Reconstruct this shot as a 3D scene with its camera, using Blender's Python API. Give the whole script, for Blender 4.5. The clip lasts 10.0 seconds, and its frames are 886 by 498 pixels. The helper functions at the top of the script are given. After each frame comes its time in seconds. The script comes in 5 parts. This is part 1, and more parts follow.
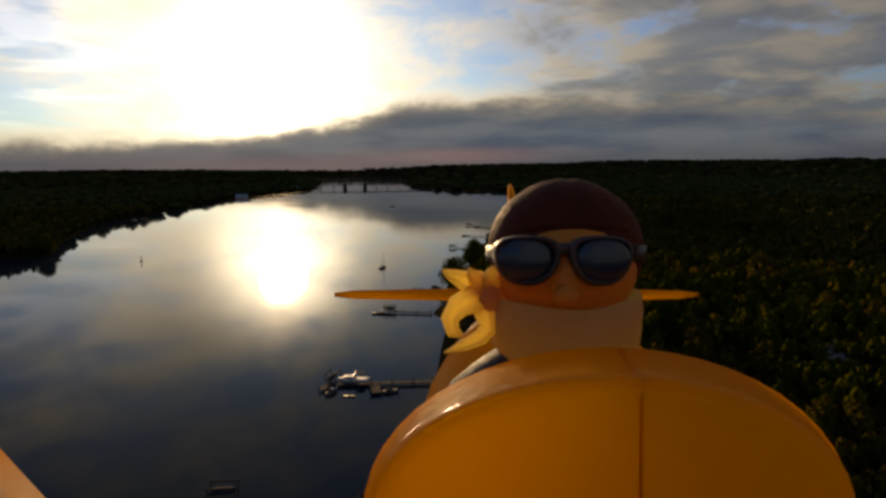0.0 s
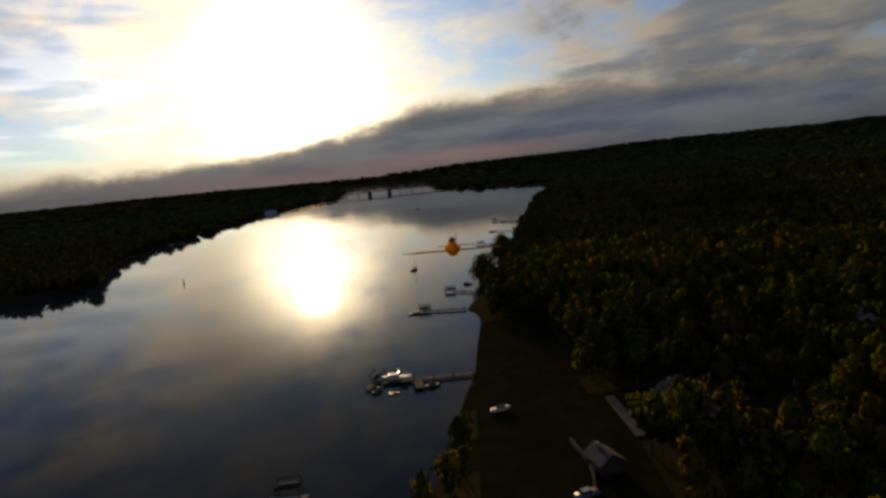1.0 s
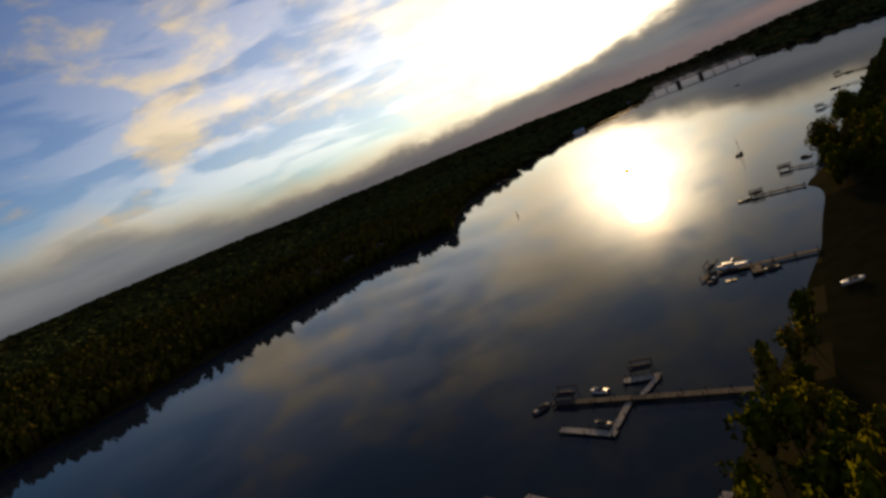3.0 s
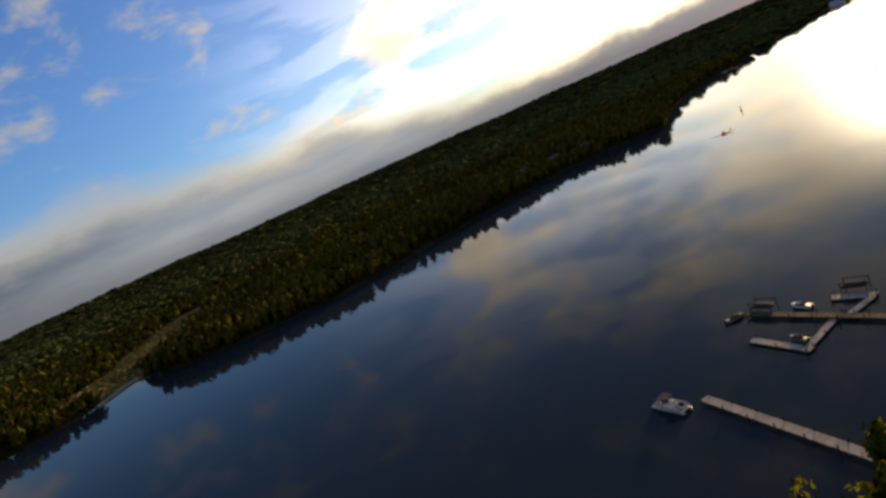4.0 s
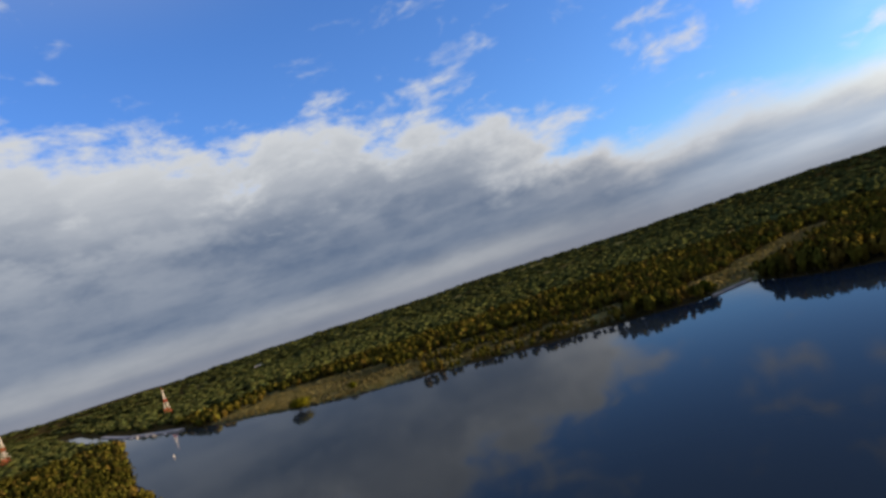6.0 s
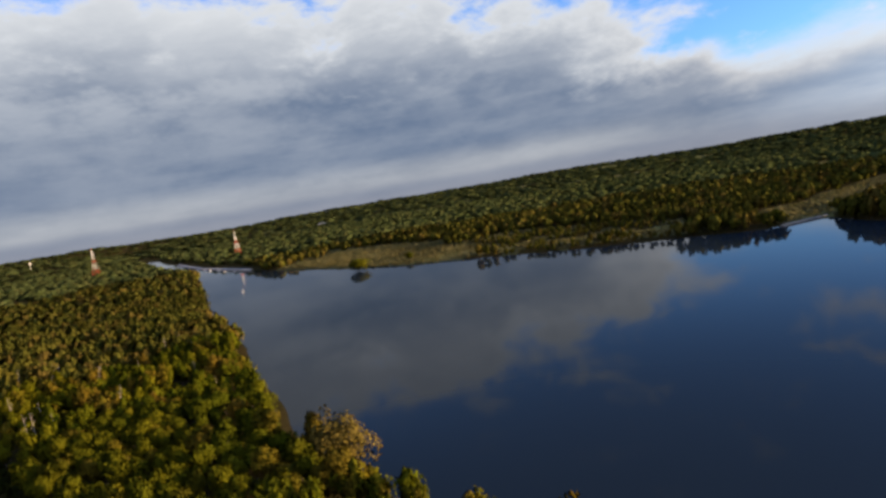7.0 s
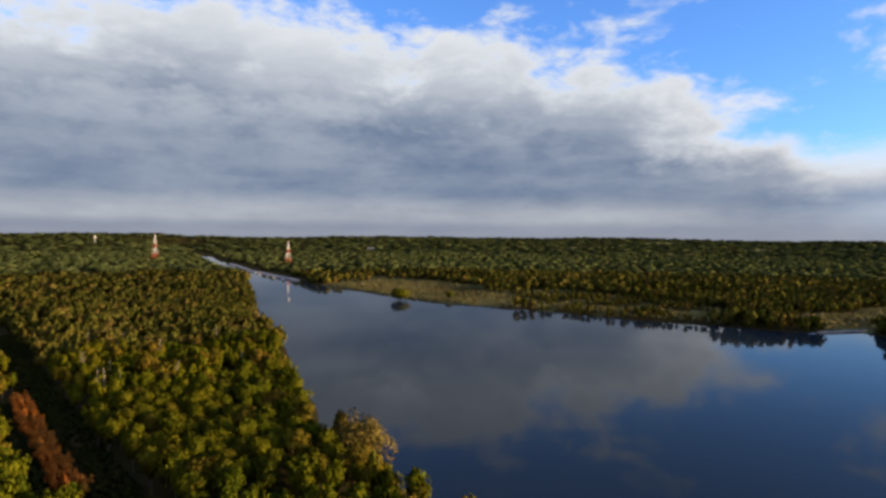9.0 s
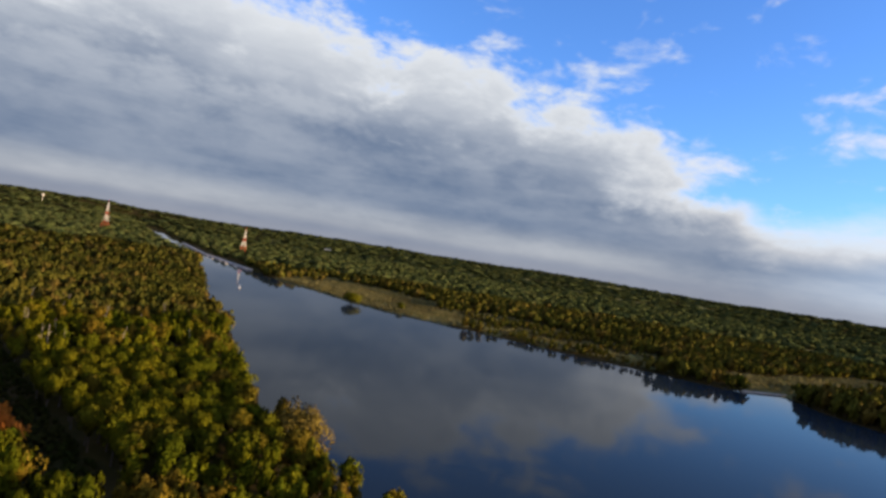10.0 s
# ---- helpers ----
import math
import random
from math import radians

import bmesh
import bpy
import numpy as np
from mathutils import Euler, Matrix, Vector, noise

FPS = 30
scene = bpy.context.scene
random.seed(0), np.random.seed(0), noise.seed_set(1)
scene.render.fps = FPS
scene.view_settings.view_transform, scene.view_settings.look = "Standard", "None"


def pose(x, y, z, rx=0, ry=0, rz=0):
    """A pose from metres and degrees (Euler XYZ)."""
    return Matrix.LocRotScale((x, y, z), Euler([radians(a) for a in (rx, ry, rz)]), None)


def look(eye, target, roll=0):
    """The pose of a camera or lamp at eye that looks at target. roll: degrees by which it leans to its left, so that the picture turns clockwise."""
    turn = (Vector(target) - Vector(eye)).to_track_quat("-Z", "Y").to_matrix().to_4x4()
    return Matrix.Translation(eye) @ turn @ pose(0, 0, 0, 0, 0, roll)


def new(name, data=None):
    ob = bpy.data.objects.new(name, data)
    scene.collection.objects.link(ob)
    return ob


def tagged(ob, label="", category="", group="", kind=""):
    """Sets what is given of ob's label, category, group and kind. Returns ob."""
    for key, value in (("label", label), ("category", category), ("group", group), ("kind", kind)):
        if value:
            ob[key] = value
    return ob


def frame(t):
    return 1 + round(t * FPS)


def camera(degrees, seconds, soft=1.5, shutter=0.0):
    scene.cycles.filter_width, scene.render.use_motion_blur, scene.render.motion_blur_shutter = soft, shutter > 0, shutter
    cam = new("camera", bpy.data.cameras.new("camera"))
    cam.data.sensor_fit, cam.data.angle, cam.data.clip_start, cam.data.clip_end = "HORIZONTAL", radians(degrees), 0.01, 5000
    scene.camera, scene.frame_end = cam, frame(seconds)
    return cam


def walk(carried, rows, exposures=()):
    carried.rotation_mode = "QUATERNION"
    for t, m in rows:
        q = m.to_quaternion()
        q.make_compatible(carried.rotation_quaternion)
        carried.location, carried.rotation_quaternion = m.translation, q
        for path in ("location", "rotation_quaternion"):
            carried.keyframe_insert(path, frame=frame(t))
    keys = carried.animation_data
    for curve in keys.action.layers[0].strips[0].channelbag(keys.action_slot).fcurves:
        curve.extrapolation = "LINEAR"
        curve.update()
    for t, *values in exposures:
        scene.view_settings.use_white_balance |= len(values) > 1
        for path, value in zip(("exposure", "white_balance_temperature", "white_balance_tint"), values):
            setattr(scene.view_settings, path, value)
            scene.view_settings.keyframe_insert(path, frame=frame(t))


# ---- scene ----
cam = camera(72.0, 10.0, soft=3.0)
PATH = [
    (0.0, look((-0.00, 0.00, 59.74), (0.20, 99.12, 46.52), -0.86)),
    (0.2, look((0.03, -1.57, 59.84), (1.25, 97.49, 46.26), -0.92)),
    (0.4, look((0.06, -3.14, 59.96), (0.28, 95.92, 46.24), -1.64)),
    (0.6, look((0.12, -4.69, 60.14), (-2.13, 94.34, 46.44), -2.97)),
    (0.8, look((0.20, -6.23, 60.37), (-4.32, 92.75, 46.86), -4.67)),
    (1.0, look((0.31, -7.77, 60.66), (-4.26, 91.26, 47.54), -6.33)),
    (1.2, look((0.44, -9.33, 61.00), (-2.10, 89.86, 48.58), -7.71)),
    (1.4, look((0.60, -10.92, 61.37), (-1.40, 88.40, 49.95), -9.20)),
    (1.6, look((0.82, -12.59, 61.70), (-5.95, 86.64, 51.33), -11.32)),
    (1.8, look((1.06, -14.35, 62.03), (-14.26, 83.98, 52.20), -14.16)),
    (2.0, look((1.46, -16.09, 62.25), (-21.26, 80.77, 52.11), -17.35)),
    (2.2, look((2.04, -17.79, 62.29), (-25.66, 77.72, 51.74), -20.47)),
    (2.4, look((2.81, -19.44, 62.25), (-31.24, 74.06, 52.39), -22.87)),
    (2.6, look((3.81, -21.01, 62.26), (-37.38, 69.56, 52.19), -23.99)),
    (2.8, look((5.05, -22.47, 62.39), (-42.85, 64.54, 50.72), -23.79)),
    (3.0, look((6.66, -23.78, 62.79), (-48.15, 58.77, 49.30), -22.47)),
    (3.2, look((8.53, -24.96, 63.36), (-52.78, 52.61, 48.35), -20.73)),
    (3.4, look((10.50, -26.02, 63.97), (-56.33, 46.62, 47.96), -19.62)),
    (3.6, look((12.44, -26.99, 64.46), (-59.03, 41.00, 48.09), -19.98)),
    (3.8, look((14.19, -27.87, 64.72), (-61.71, 35.18, 48.52), -21.92)),
    (4.0, look((15.76, -28.65, 64.75), (-65.37, 27.70, 49.14), -24.21)),
    (4.2, look((17.33, -29.49, 64.64), (-69.53, 18.48, 52.25), -25.44)),
    (4.4, look((18.94, -30.43, 64.39), (-73.25, 7.49, 56.55), -28.03)),
    (4.6, look((20.56, -31.35, 64.17), (-74.74, -1.27, 60.50), -31.11)),
    (4.8, look((22.19, -32.24, 63.98), (-75.68, -11.72, 64.51), -33.55)),
    (5.0, look((23.86, -33.08, 63.84), (-75.57, -25.29, 71.11), -37.53)),
    (5.2, look((25.57, -33.87, 63.74), (-73.29, -38.38, 78.14), -40.61)),
    (5.4, look((27.31, -34.42, 63.69), (-69.90, -48.95, 82.11), -39.79)),
    (5.6, look((29.08, -34.74, 63.72), (-66.88, -56.63, 81.39), -34.56)),
    (5.8, look((30.91, -34.81, 63.79), (-64.48, -61.75, 77.05), -26.69)),
    (6.0, look((32.83, -34.65, 63.91), (-61.91, -65.89, 70.82), -18.29)),
    (6.2, look((34.87, -34.25, 64.07), (-58.95, -68.85, 65.49), -12.68)),
    (6.4, look((37.04, -33.60, 64.26), (-55.39, -71.70, 62.21), -10.75)),
    (6.6, look((39.35, -32.76, 64.45), (-51.76, -73.74, 60.10), -10.95)),
    (6.8, look((41.81, -31.80, 64.60), (-48.23, -74.79, 57.94), -10.75)),
    (7.0, look((44.32, -30.74, 64.75), (-44.71, -75.36, 55.62), -9.64)),
    (7.2, look((46.87, -29.59, 64.88), (-41.05, -75.93, 53.80), -7.89)),
    (7.4, look((49.42, -28.36, 65.01), (-37.51, -76.27, 52.89), -6.11)),
    (7.6, look((51.87, -27.14, 65.19), (-34.49, -76.06, 53.01), -4.93)),
    (7.8, look((54.25, -25.92, 65.42), (-31.75, -75.62, 53.86), -4.24)),
    (8.0, look((56.50, -24.70, 65.63), (-28.74, -75.84, 54.70), -3.33)),
    (8.2, look((58.59, -23.46, 65.83), (-25.23, -76.97, 55.30), -1.80)),
    (8.4, look((60.54, -22.25, 66.00), (-22.07, -77.75, 56.28), -0.27)),
    (8.6, look((62.30, -21.14, 66.09), (-20.47, -76.72, 58.37), 0.49)),
    (8.8, look((63.84, -20.12, 66.11), (-20.54, -73.58, 61.38), 0.46)),
    (9.0, look((65.40, -19.23, 66.04), (-20.78, -69.94, 64.35), 0.54)),
    (9.2, look((67.09, -18.51, 65.86), (-20.15, -67.38, 66.27), 1.54)),
    (9.4, look((68.86, -17.90, 65.61), (-18.90, -65.82, 67.06), 3.28)),
    (9.6, look((70.69, -17.28, 65.30), (-17.33, -64.71, 67.11), 5.51)),
    (9.8, look((72.60, -16.66, 64.93), (-16.00, -63.00, 66.68), 7.50)),
    (10.0, look((74.52, -16.05, 64.55), (-14.87, -60.84, 66.02), 9.20)),
]
walk(cam, PATH, exposures=[(0.0, -0.12, 7700, 10), (1.5, -0.12, 7700, 10), (2.5, -0.15, 7700, 10), (4.0, 1.0, 7500, 10), (4.5, 1.4, 7200, 10), (5.0, 1.5, 6800, 10),
                           (6.5, 1.7, 6750, 10), (7.5, 1.9, 6750, 10), (10.0, 1.9, 6700, 10)])

# ---- sky, sun ----
SUN_EL, SUN_AZ = radians(9.4), radians(14.8)          # azimuth to the left of +y
SUN = Vector((-math.sin(SUN_AZ) * math.cos(SUN_EL), math.cos(SUN_AZ) * math.cos(SUN_EL), math.sin(SUN_EL)))
sun = new("sun", bpy.data.lights.new("sun", "SUN"))
sun.data.energy, sun.data.angle, sun.data.color = 2.7, radians(4.0), (1.0, 0.68, 0.37)
sun.matrix_basis = look(SUN * 100, (0, 0, 0))


class Nodes:
    """Short-hand for building a node tree."""

    def __init__(self, tree):
        self.tree = tree

    def add(self, kind, ins=None, operation="", data_type="", blend_type=""):
        n = self.tree.nodes.new(kind)
        if operation:
            n.operation = operation
        if data_type:
            n.data_type, n.blend_type = data_type, blend_type
        for k, v in (ins or {}).items():
            if isinstance(v, bpy.types.NodeSocket):
                self.tree.links.new(v, n.inputs[k])
            else:
                n.inputs[k].default_value = v
        return n

    def math(self, op, a, b=0.0):
        return self.add("ShaderNodeMath", {0: a, 1: b}, operation=op).outputs[0]

    def smooth(self, v, lo, hi, a=0.0, b=1.0):
        n = self.add("ShaderNodeMapRange", {"Value": v, "From Min": lo, "From Max": hi, "To Min": a, "To Max": b})
        n.interpolation_type = "SMOOTHSTEP"
        return n.outputs["Result"]

    def mix(self, f, a, b, blend="MIX"):
        n = self.add("ShaderNodeMix", data_type="RGBA", blend_type=blend)
        for i, v in ((0, f), (6, a), (7, b)):
            if isinstance(v, bpy.types.NodeSocket):
                self.tree.links.new(v, n.inputs[i])
            else:
                n.inputs[i].default_value = (*v, 1) if i and len(v) == 3 else v
        return n.outputs[2]

    def noise(self, vec, scale, detail=4.0, rough=0.55, distort=0.0):
        ins = {"Scale": scale, "Detail": detail, "Roughness": rough, "Distortion": distort}
        if vec is not None:
            ins["Vector"] = vec
        return self.add("ShaderNodeTexNoise", ins).outputs["Fac"]


# height of the cloud deck's upper edge in degrees, by azimuth in degrees to the left of north
DECK = [(-60, 5.0), (-38, 5.3), (-28, 6.7), (-6, 7.3), (2, 7.4), (9, 5.2), (18, 4.2), (28, 4.0), (38, 3.2), (48, 3.5), (55, 4.6), (61, 6.6), (66, 5.5), (74, 6.5), (80, 7.8), (88, 7.2), (94, 10.0),
        (100, 13.8), (107, 16.6), (114, 18.6), (124, 19.4), (134, 19.6), (143, 21.5), (156, 19.0), (170, 17.0)]


def build_world():
    world = bpy.data.worlds.new("sky")
    scene.world = world
    world.use_nodes = True
    world.node_tree.nodes.clear()
    n = Nodes(world.node_tree)

    def rgb(v):
        return n.add("ShaderNodeCombineXYZ", {0: v, 1: v, 2: v}).outputs[0]

    def dot(x, y, z=0.0):
        v = Vector((x, y, z)).normalized()
        return n.math("MAXIMUM", n.add("ShaderNodeVectorMath", {0: d, 1: v}, operation="DOT_PRODUCT").outputs["Value"], 0.0)

    def band(v, a, b, c, e):
        """Rises from a to b, falls from c to e."""
        return n.math("MULTIPLY", n.smooth(v, a, b), n.smooth(v, c, e, 1.0, 0.0))

    sky = n.add("ShaderNodeTexSky")
    sky.sky_type, sky.sun_disc, sky.sun_elevation, sky.sun_rotation = "NISHITA", False, SUN_EL, -SUN_AZ
    sky.air_density, sky.dust_density, sky.ozone_density = 1.0, 0.6, 2.0
    d = n.add("ShaderNodeTexCoord").outputs["Generated"]
    xyz = n.add("ShaderNodeSeparateXYZ", {0: d})
    x, y, z = xyz.outputs["X"], xyz.outputs["Y"], xyz.outputs["Z"]
    el = n.math("MULTIPLY", n.math("ARCSINE", z), 180 / math.pi)
    az = n.math("MULTIPLY", n.math("ARCTAN2", n.math("MULTIPLY", x, -1.0), y), 180 / math.pi)
    cosine = n.math("MAXIMUM", n.add("ShaderNodeVectorMath", {0: d, 1: SUN}, operation="DOT_PRODUCT").outputs["Value"], 0.0)
    # two views of the sky: round it for lumps, and a flat layer overhead for thin cloud
    lump = n.add("ShaderNodeVectorMath", {0: d, 1: (1.0, 1.0, 2.2)}, operation="MULTIPLY").outputs[0]
    deep = n.math("ADD", n.math("MAXIMUM", z, 0.0), 0.10)
    flat = n.add("ShaderNodeCombineXYZ", {0: n.math("DIVIDE", x, deep), 1: n.math("DIVIDE", y, deep), 2: 0.37}).outputs[0]
    puffs = n.noise(lump, 6.5, 9.0, 0.60, 0.2)
    small = n.noise(lump, 17.0, 7.0, 0.60, 0.2)
    layer = n.noise(flat, 0.9, 6.0, 0.55, 0.2)
    # the deck
    ramp = n.add("ShaderNodeValToRGB", {0: n.smooth(az, -60.0, 170.0)})
    ramp.inputs[0].links[0].from_node.interpolation_type = "LINEAR"
    ramp.color_ramp.interpolation = "EASE"
    for i, (a, h) in enumerate(DECK):
        place = (a + 60) / 230
        e = ramp.color_ramp.elements[0 if i == 0 else -1] if i in (0, len(DECK) - 1) else ramp.color_ramp.elements.new(place)
        e.color = (h / 40, h / 40, h / 40, 1)
    top = n.math("MULTIPLY", ramp.outputs[0], 40.0)
    south = n.smooth(az, 84.0, 104.0)                       # the lumpy part of the deck
    wild = n.math("ADD", n.math("MULTIPLY", n.math("SUBTRACT", puffs, 0.5), n.smooth(south, 0, 1, 4.2, 17.0)), n.math("MULTIPLY", n.math("SUBTRACT", small, 0.5), n.smooth(south, 0, 1, 1.2, 6.0)))
    depth = n.math("SUBTRACT", n.math("ADD", top, wild), el)
    mild = band(az, 38, 54, 70, 94)                         # the pale, soft-edged stretch in the west-north-west
    deck = n.smooth(depth, n.smooth(mild, 0, 1, -1.2, -2.0), n.smooth(south, 0, 1, n.smooth(mild, 0, 1, 1.8, 2.6), 2.6))
    inner = n.smooth(depth, 0.0, n.smooth(south, 0, 1, 3.6, 8.0))
    folds = n.smooth(n.math("ADD", n.math("MULTIPLY", puffs, 0.62), n.math("MULTIPLY", small, 0.38)), 0.36, 0.62)
    low = n.smooth(el, 5.0, 19.0, 0.15, 1.0)                # the base is smoother than the tops
    soft = n.smooth(n.noise(n.add("ShaderNodeVectorMath", {0: d, 1: (1.0, 1.0, 6.0)}, operation="MULTIPLY").outputs[0], 4.0, 5.0, 0.55), 0.35, 0.65)
    lit = n.math("MULTIPLY", n.math("MULTIPLY", folds, low), 0.60)
    lit = n.math("ADD", lit, n.math("MULTIPLY", soft, 0.12))
    thick = n.math("MULTIPLY", inner, n.math("SUBTRACT", 1.0, lit))
    # thin cloud above: a bright sheet round the sun, streaks to its left, mottled cloud to the right, scattered puffs in the west
    sheet = n.math("MULTIPLY", n.smooth(cosine, 0.935, 0.990), n.smooth(el, 12.0, 19.0, 0.22, 0.05))
    high = n.math("MULTIPLY", n.smooth(az, 54, 32), band(el, 13, 18, 40, 60))
    streaks = n.math("MULTIPLY", band(az, 28, 36, 50, 62), band(el, 6, 9, 19, 26))
    right = n.math("MULTIPLY", n.smooth(az, 2, -12), n.smooth(el, 26, 14))
    west = n.math("MULTIPLY", band(az, 84, 98, 112, 128), band(el, 17, 21, 38, 48))
    near = n.math("ADD", sheet, n.math("ADD", n.math("MULTIPLY", streaks, 0.088), n.math("ADD", n.math("MULTIPLY", right, 0.19), n.math("ADD", n.math("MULTIPLY", west, 0.022), n.math("MULTIPLY", high, 0.085)))))
    thin = n.math("ADD", n.math("MULTIPLY", layer, 0.42), n.math("MULTIPLY", n.noise(lump, 9.0, 8.0, 0.58, 0.3), 0.58))
    wisps = n.math("MULTIPLY", n.smooth(n.math("ADD", thin, near), 0.525, n.smooth(cosine, 0.80, 0.97, 0.68, 0.80)), n.smooth(el, 30.0, 60.0, 0.92, 0.5))
    wisps = n.math("MAXIMUM", wisps, n.math("MULTIPLY", n.smooth(az, 106.0, 130.0), n.smooth(el, 26.0, 42.0, 0.0, 0.28)))
    alpha = n.math("MAXIMUM", deck, wisps)
    thick = n.math("MAXIMUM", n.math("MULTIPLY", thick, deck), n.math("MULTIPLY", n.math("MULTIPLY", wisps, right), n.smooth(n.noise(flat, 1.6, 5.0, 0.5, 0.3), 0.34, 0.64, 0.25, 0.85)))
    # light in the cloud: grey-blue body, pale thin edges, and the sun shining through
    glow = n.math("ADD", n.math("MULTIPLY", n.math("MULTIPLY", n.math("POWER", cosine, 15.0), 0.95), n.smooth(el, 11.0, 22.0, 1.0, 0.35)), n.math("MULTIPLY", n.math("POWER", cosine, 4.0), 0.10))
    glow = n.math("ADD", glow, n.math("ADD", n.math("MULTIPLY", n.math("POWER", cosine, 300.0), 10.0), n.math("MULTIPLY", n.math("POWER", cosine, 7.0), 0.2)))
    glow = n.math("ADD", glow, n.math("MULTIPLY", n.math("MULTIPLY", band(az, 14, 30, 44, 80), band(el, 3.0, 6.0, 8.0, 28.0)), 0.22))
    glow = n.math("ADD", glow, n.math("MULTIPLY", n.math("MULTIPLY", band(az, -40, -18, 22, 42), band(el, 13, 19, 30, 50)), 0.20))
    dark = n.mix(n.smooth(az, 30, 95), n.mix(soft, (0.050, 0.078, 0.135), (0.100, 0.136, 0.196)), (0.040, 0.057, 0.090))
    dark = n.mix(mild, dark, n.mix(soft, (0.132, 0.164, 0.214), (0.172, 0.206, 0.255)))
    body = n.mix(thick, n.mix(south, n.mix(n.smooth(az, 60, 84), (0.270, 0.240, 0.190), (0.230, 0.230, 0.233)), (0.214, 0.226, 0.242)), dark)
    shine = n.mix(1.0, (1.0, 0.87, 0.67), rgb(glow), "MULTIPLY")
    veil = n.math("MULTIPLY", n.smooth(inner, 0.0, 0.75, 1.0, 0.05), n.smooth(thick, 0.0, 0.7, 1.0, 0.35))
    cloud = n.mix(1.0, body, n.mix(1.0, shine, rgb(veil), "MULTIPLY"), "ADD")
    clear = n.mix(1.0, n.mix(1.0, sky.outputs[0], (0.037, 0.061, 0.108), "MULTIPLY"), n.mix(0.80, shine, (0, 0, 0)), "ADD")
    col = n.mix(alpha, clear, cloud)
    # bright air left of the sun, in long streaks
    streaky = n.noise(n.add("ShaderNodeVectorMath", {0: d, 1: (1.0, 1.0, 5.0)}, operation="MULTIPLY").outputs[0], 5.5, 6.0, 0.5, 0.4)
    col = n.mix(1.0, col, n.mix(1.0, (0.47, 0.405, 0.32), rgb(n.math("MULTIPLY", n.math("MULTIPLY", band(az, 14, 34, 36, 74), n.smooth(streaky, 0.42, 0.58, 0.22, 1.0)), band(el, 2.0, 6.0, 6.0, 30.0))), "MULTIPLY"), "ADD")
    # haze along the horizon, pale in the south-west, warm below the sun
    ember = n.math("MULTIPLY", n.math("POWER", cosine, 22.0), 0.16)
    warm = n.mix(1.0, (0.85, 0.36, 0.20), rgb(ember), "MULTIPLY")
    rosy = n.math("MULTIPLY", n.math("MULTIPLY", n.math("POWER", dot(0.035, 1.0, 0.017), 110.0), 0.17), band(el, 0.1, 0.8, 1.0, 2.2))
    col = n.mix(1.0, col, n.mix(1.0, (1.0, 0.42, 0.24), rgb(rosy), "MULTIPLY"), "ADD")
    col = n.mix(1.0, col, n.mix(1.0, (0.046, 0.041, 0.030), rgb(n.math("MULTIPLY", south, band(el, 0.8, 1.8, 2.2, 4.5))), "MULTIPLY"), "ADD")
    col = n.mix(n.smooth(el, 0.0, 2.6, 0.7, 0.0), col, n.mix(1.0, (0.085, 0.090, 0.108), warm, "ADD"))
    bg = n.add("ShaderNodeBackground", {"Color": col, "Strength": 1.0})
    n.add("ShaderNodeOutputWorld", {"Surface": bg.outputs[0]})


build_world()


# ---- materials ----
def material(name, colour, rough=0.7, metal=0.0, second=None, scale=3.0, bump=0.0, bump_scale=20.0, vary=0.0, fine=None, coat=0.0, spec=0.5):
    """A surface whose colour wanders between two tones at two scales."""
    m = bpy.data.materials.new(name)
    m.use_nodes = True
    m.node_tree.nodes.clear()
    n = Nodes(m.node_tree)
    pos = n.add("ShaderNodeTexCoord").outputs["Object"]
    second = second or tuple(c * 0.72 for c in colour)
    f = n.smooth(n.noise(pos, scale, 5.0), 0.32, 0.68)
    col = n.mix(f, colour, second)
    grain = n.smooth(n.noise(pos, scale * 9.0, 3.0), 0.3, 0.75)
    col = n.mix(n.math("MULTIPLY", grain, 0.35), col, fine or tuple(c * 0.6 for c in colour))
    if vary:
        r = n.add("ShaderNodeObjectInfo").outputs["Random"]
        hsv = n.add("ShaderNodeHueSaturation", {"Color": col, "Hue": n.smooth(r, 0, 1, 0.5 - vary * 0.12, 0.5 + vary * 0.08),
                                                "Value": n.smooth(r, 0, 1, 1 - vary, 1 + vary)})
        col = hsv.outputs[0]
    p = n.add("ShaderNodeBsdfPrincipled", {"Base Color": col, "Metallic": metal, "Coat Weight": coat, "Specular IOR Level": spec,
                                           "Roughness": n.smooth(grain, 0, 1, rough * 0.88, min(1, rough * 1.1))})
    if bump:
        b = n.add("ShaderNodeBump", {"Height": n.noise(pos, bump_scale, 6.0), "Strength": bump, "Distance": 1.0 / bump_scale})
        n.tree.links.new(b.outputs[0], p.inputs["Normal"])
    n.add("ShaderNodeOutputMaterial", {"Surface": p.outputs[0]})
    return m


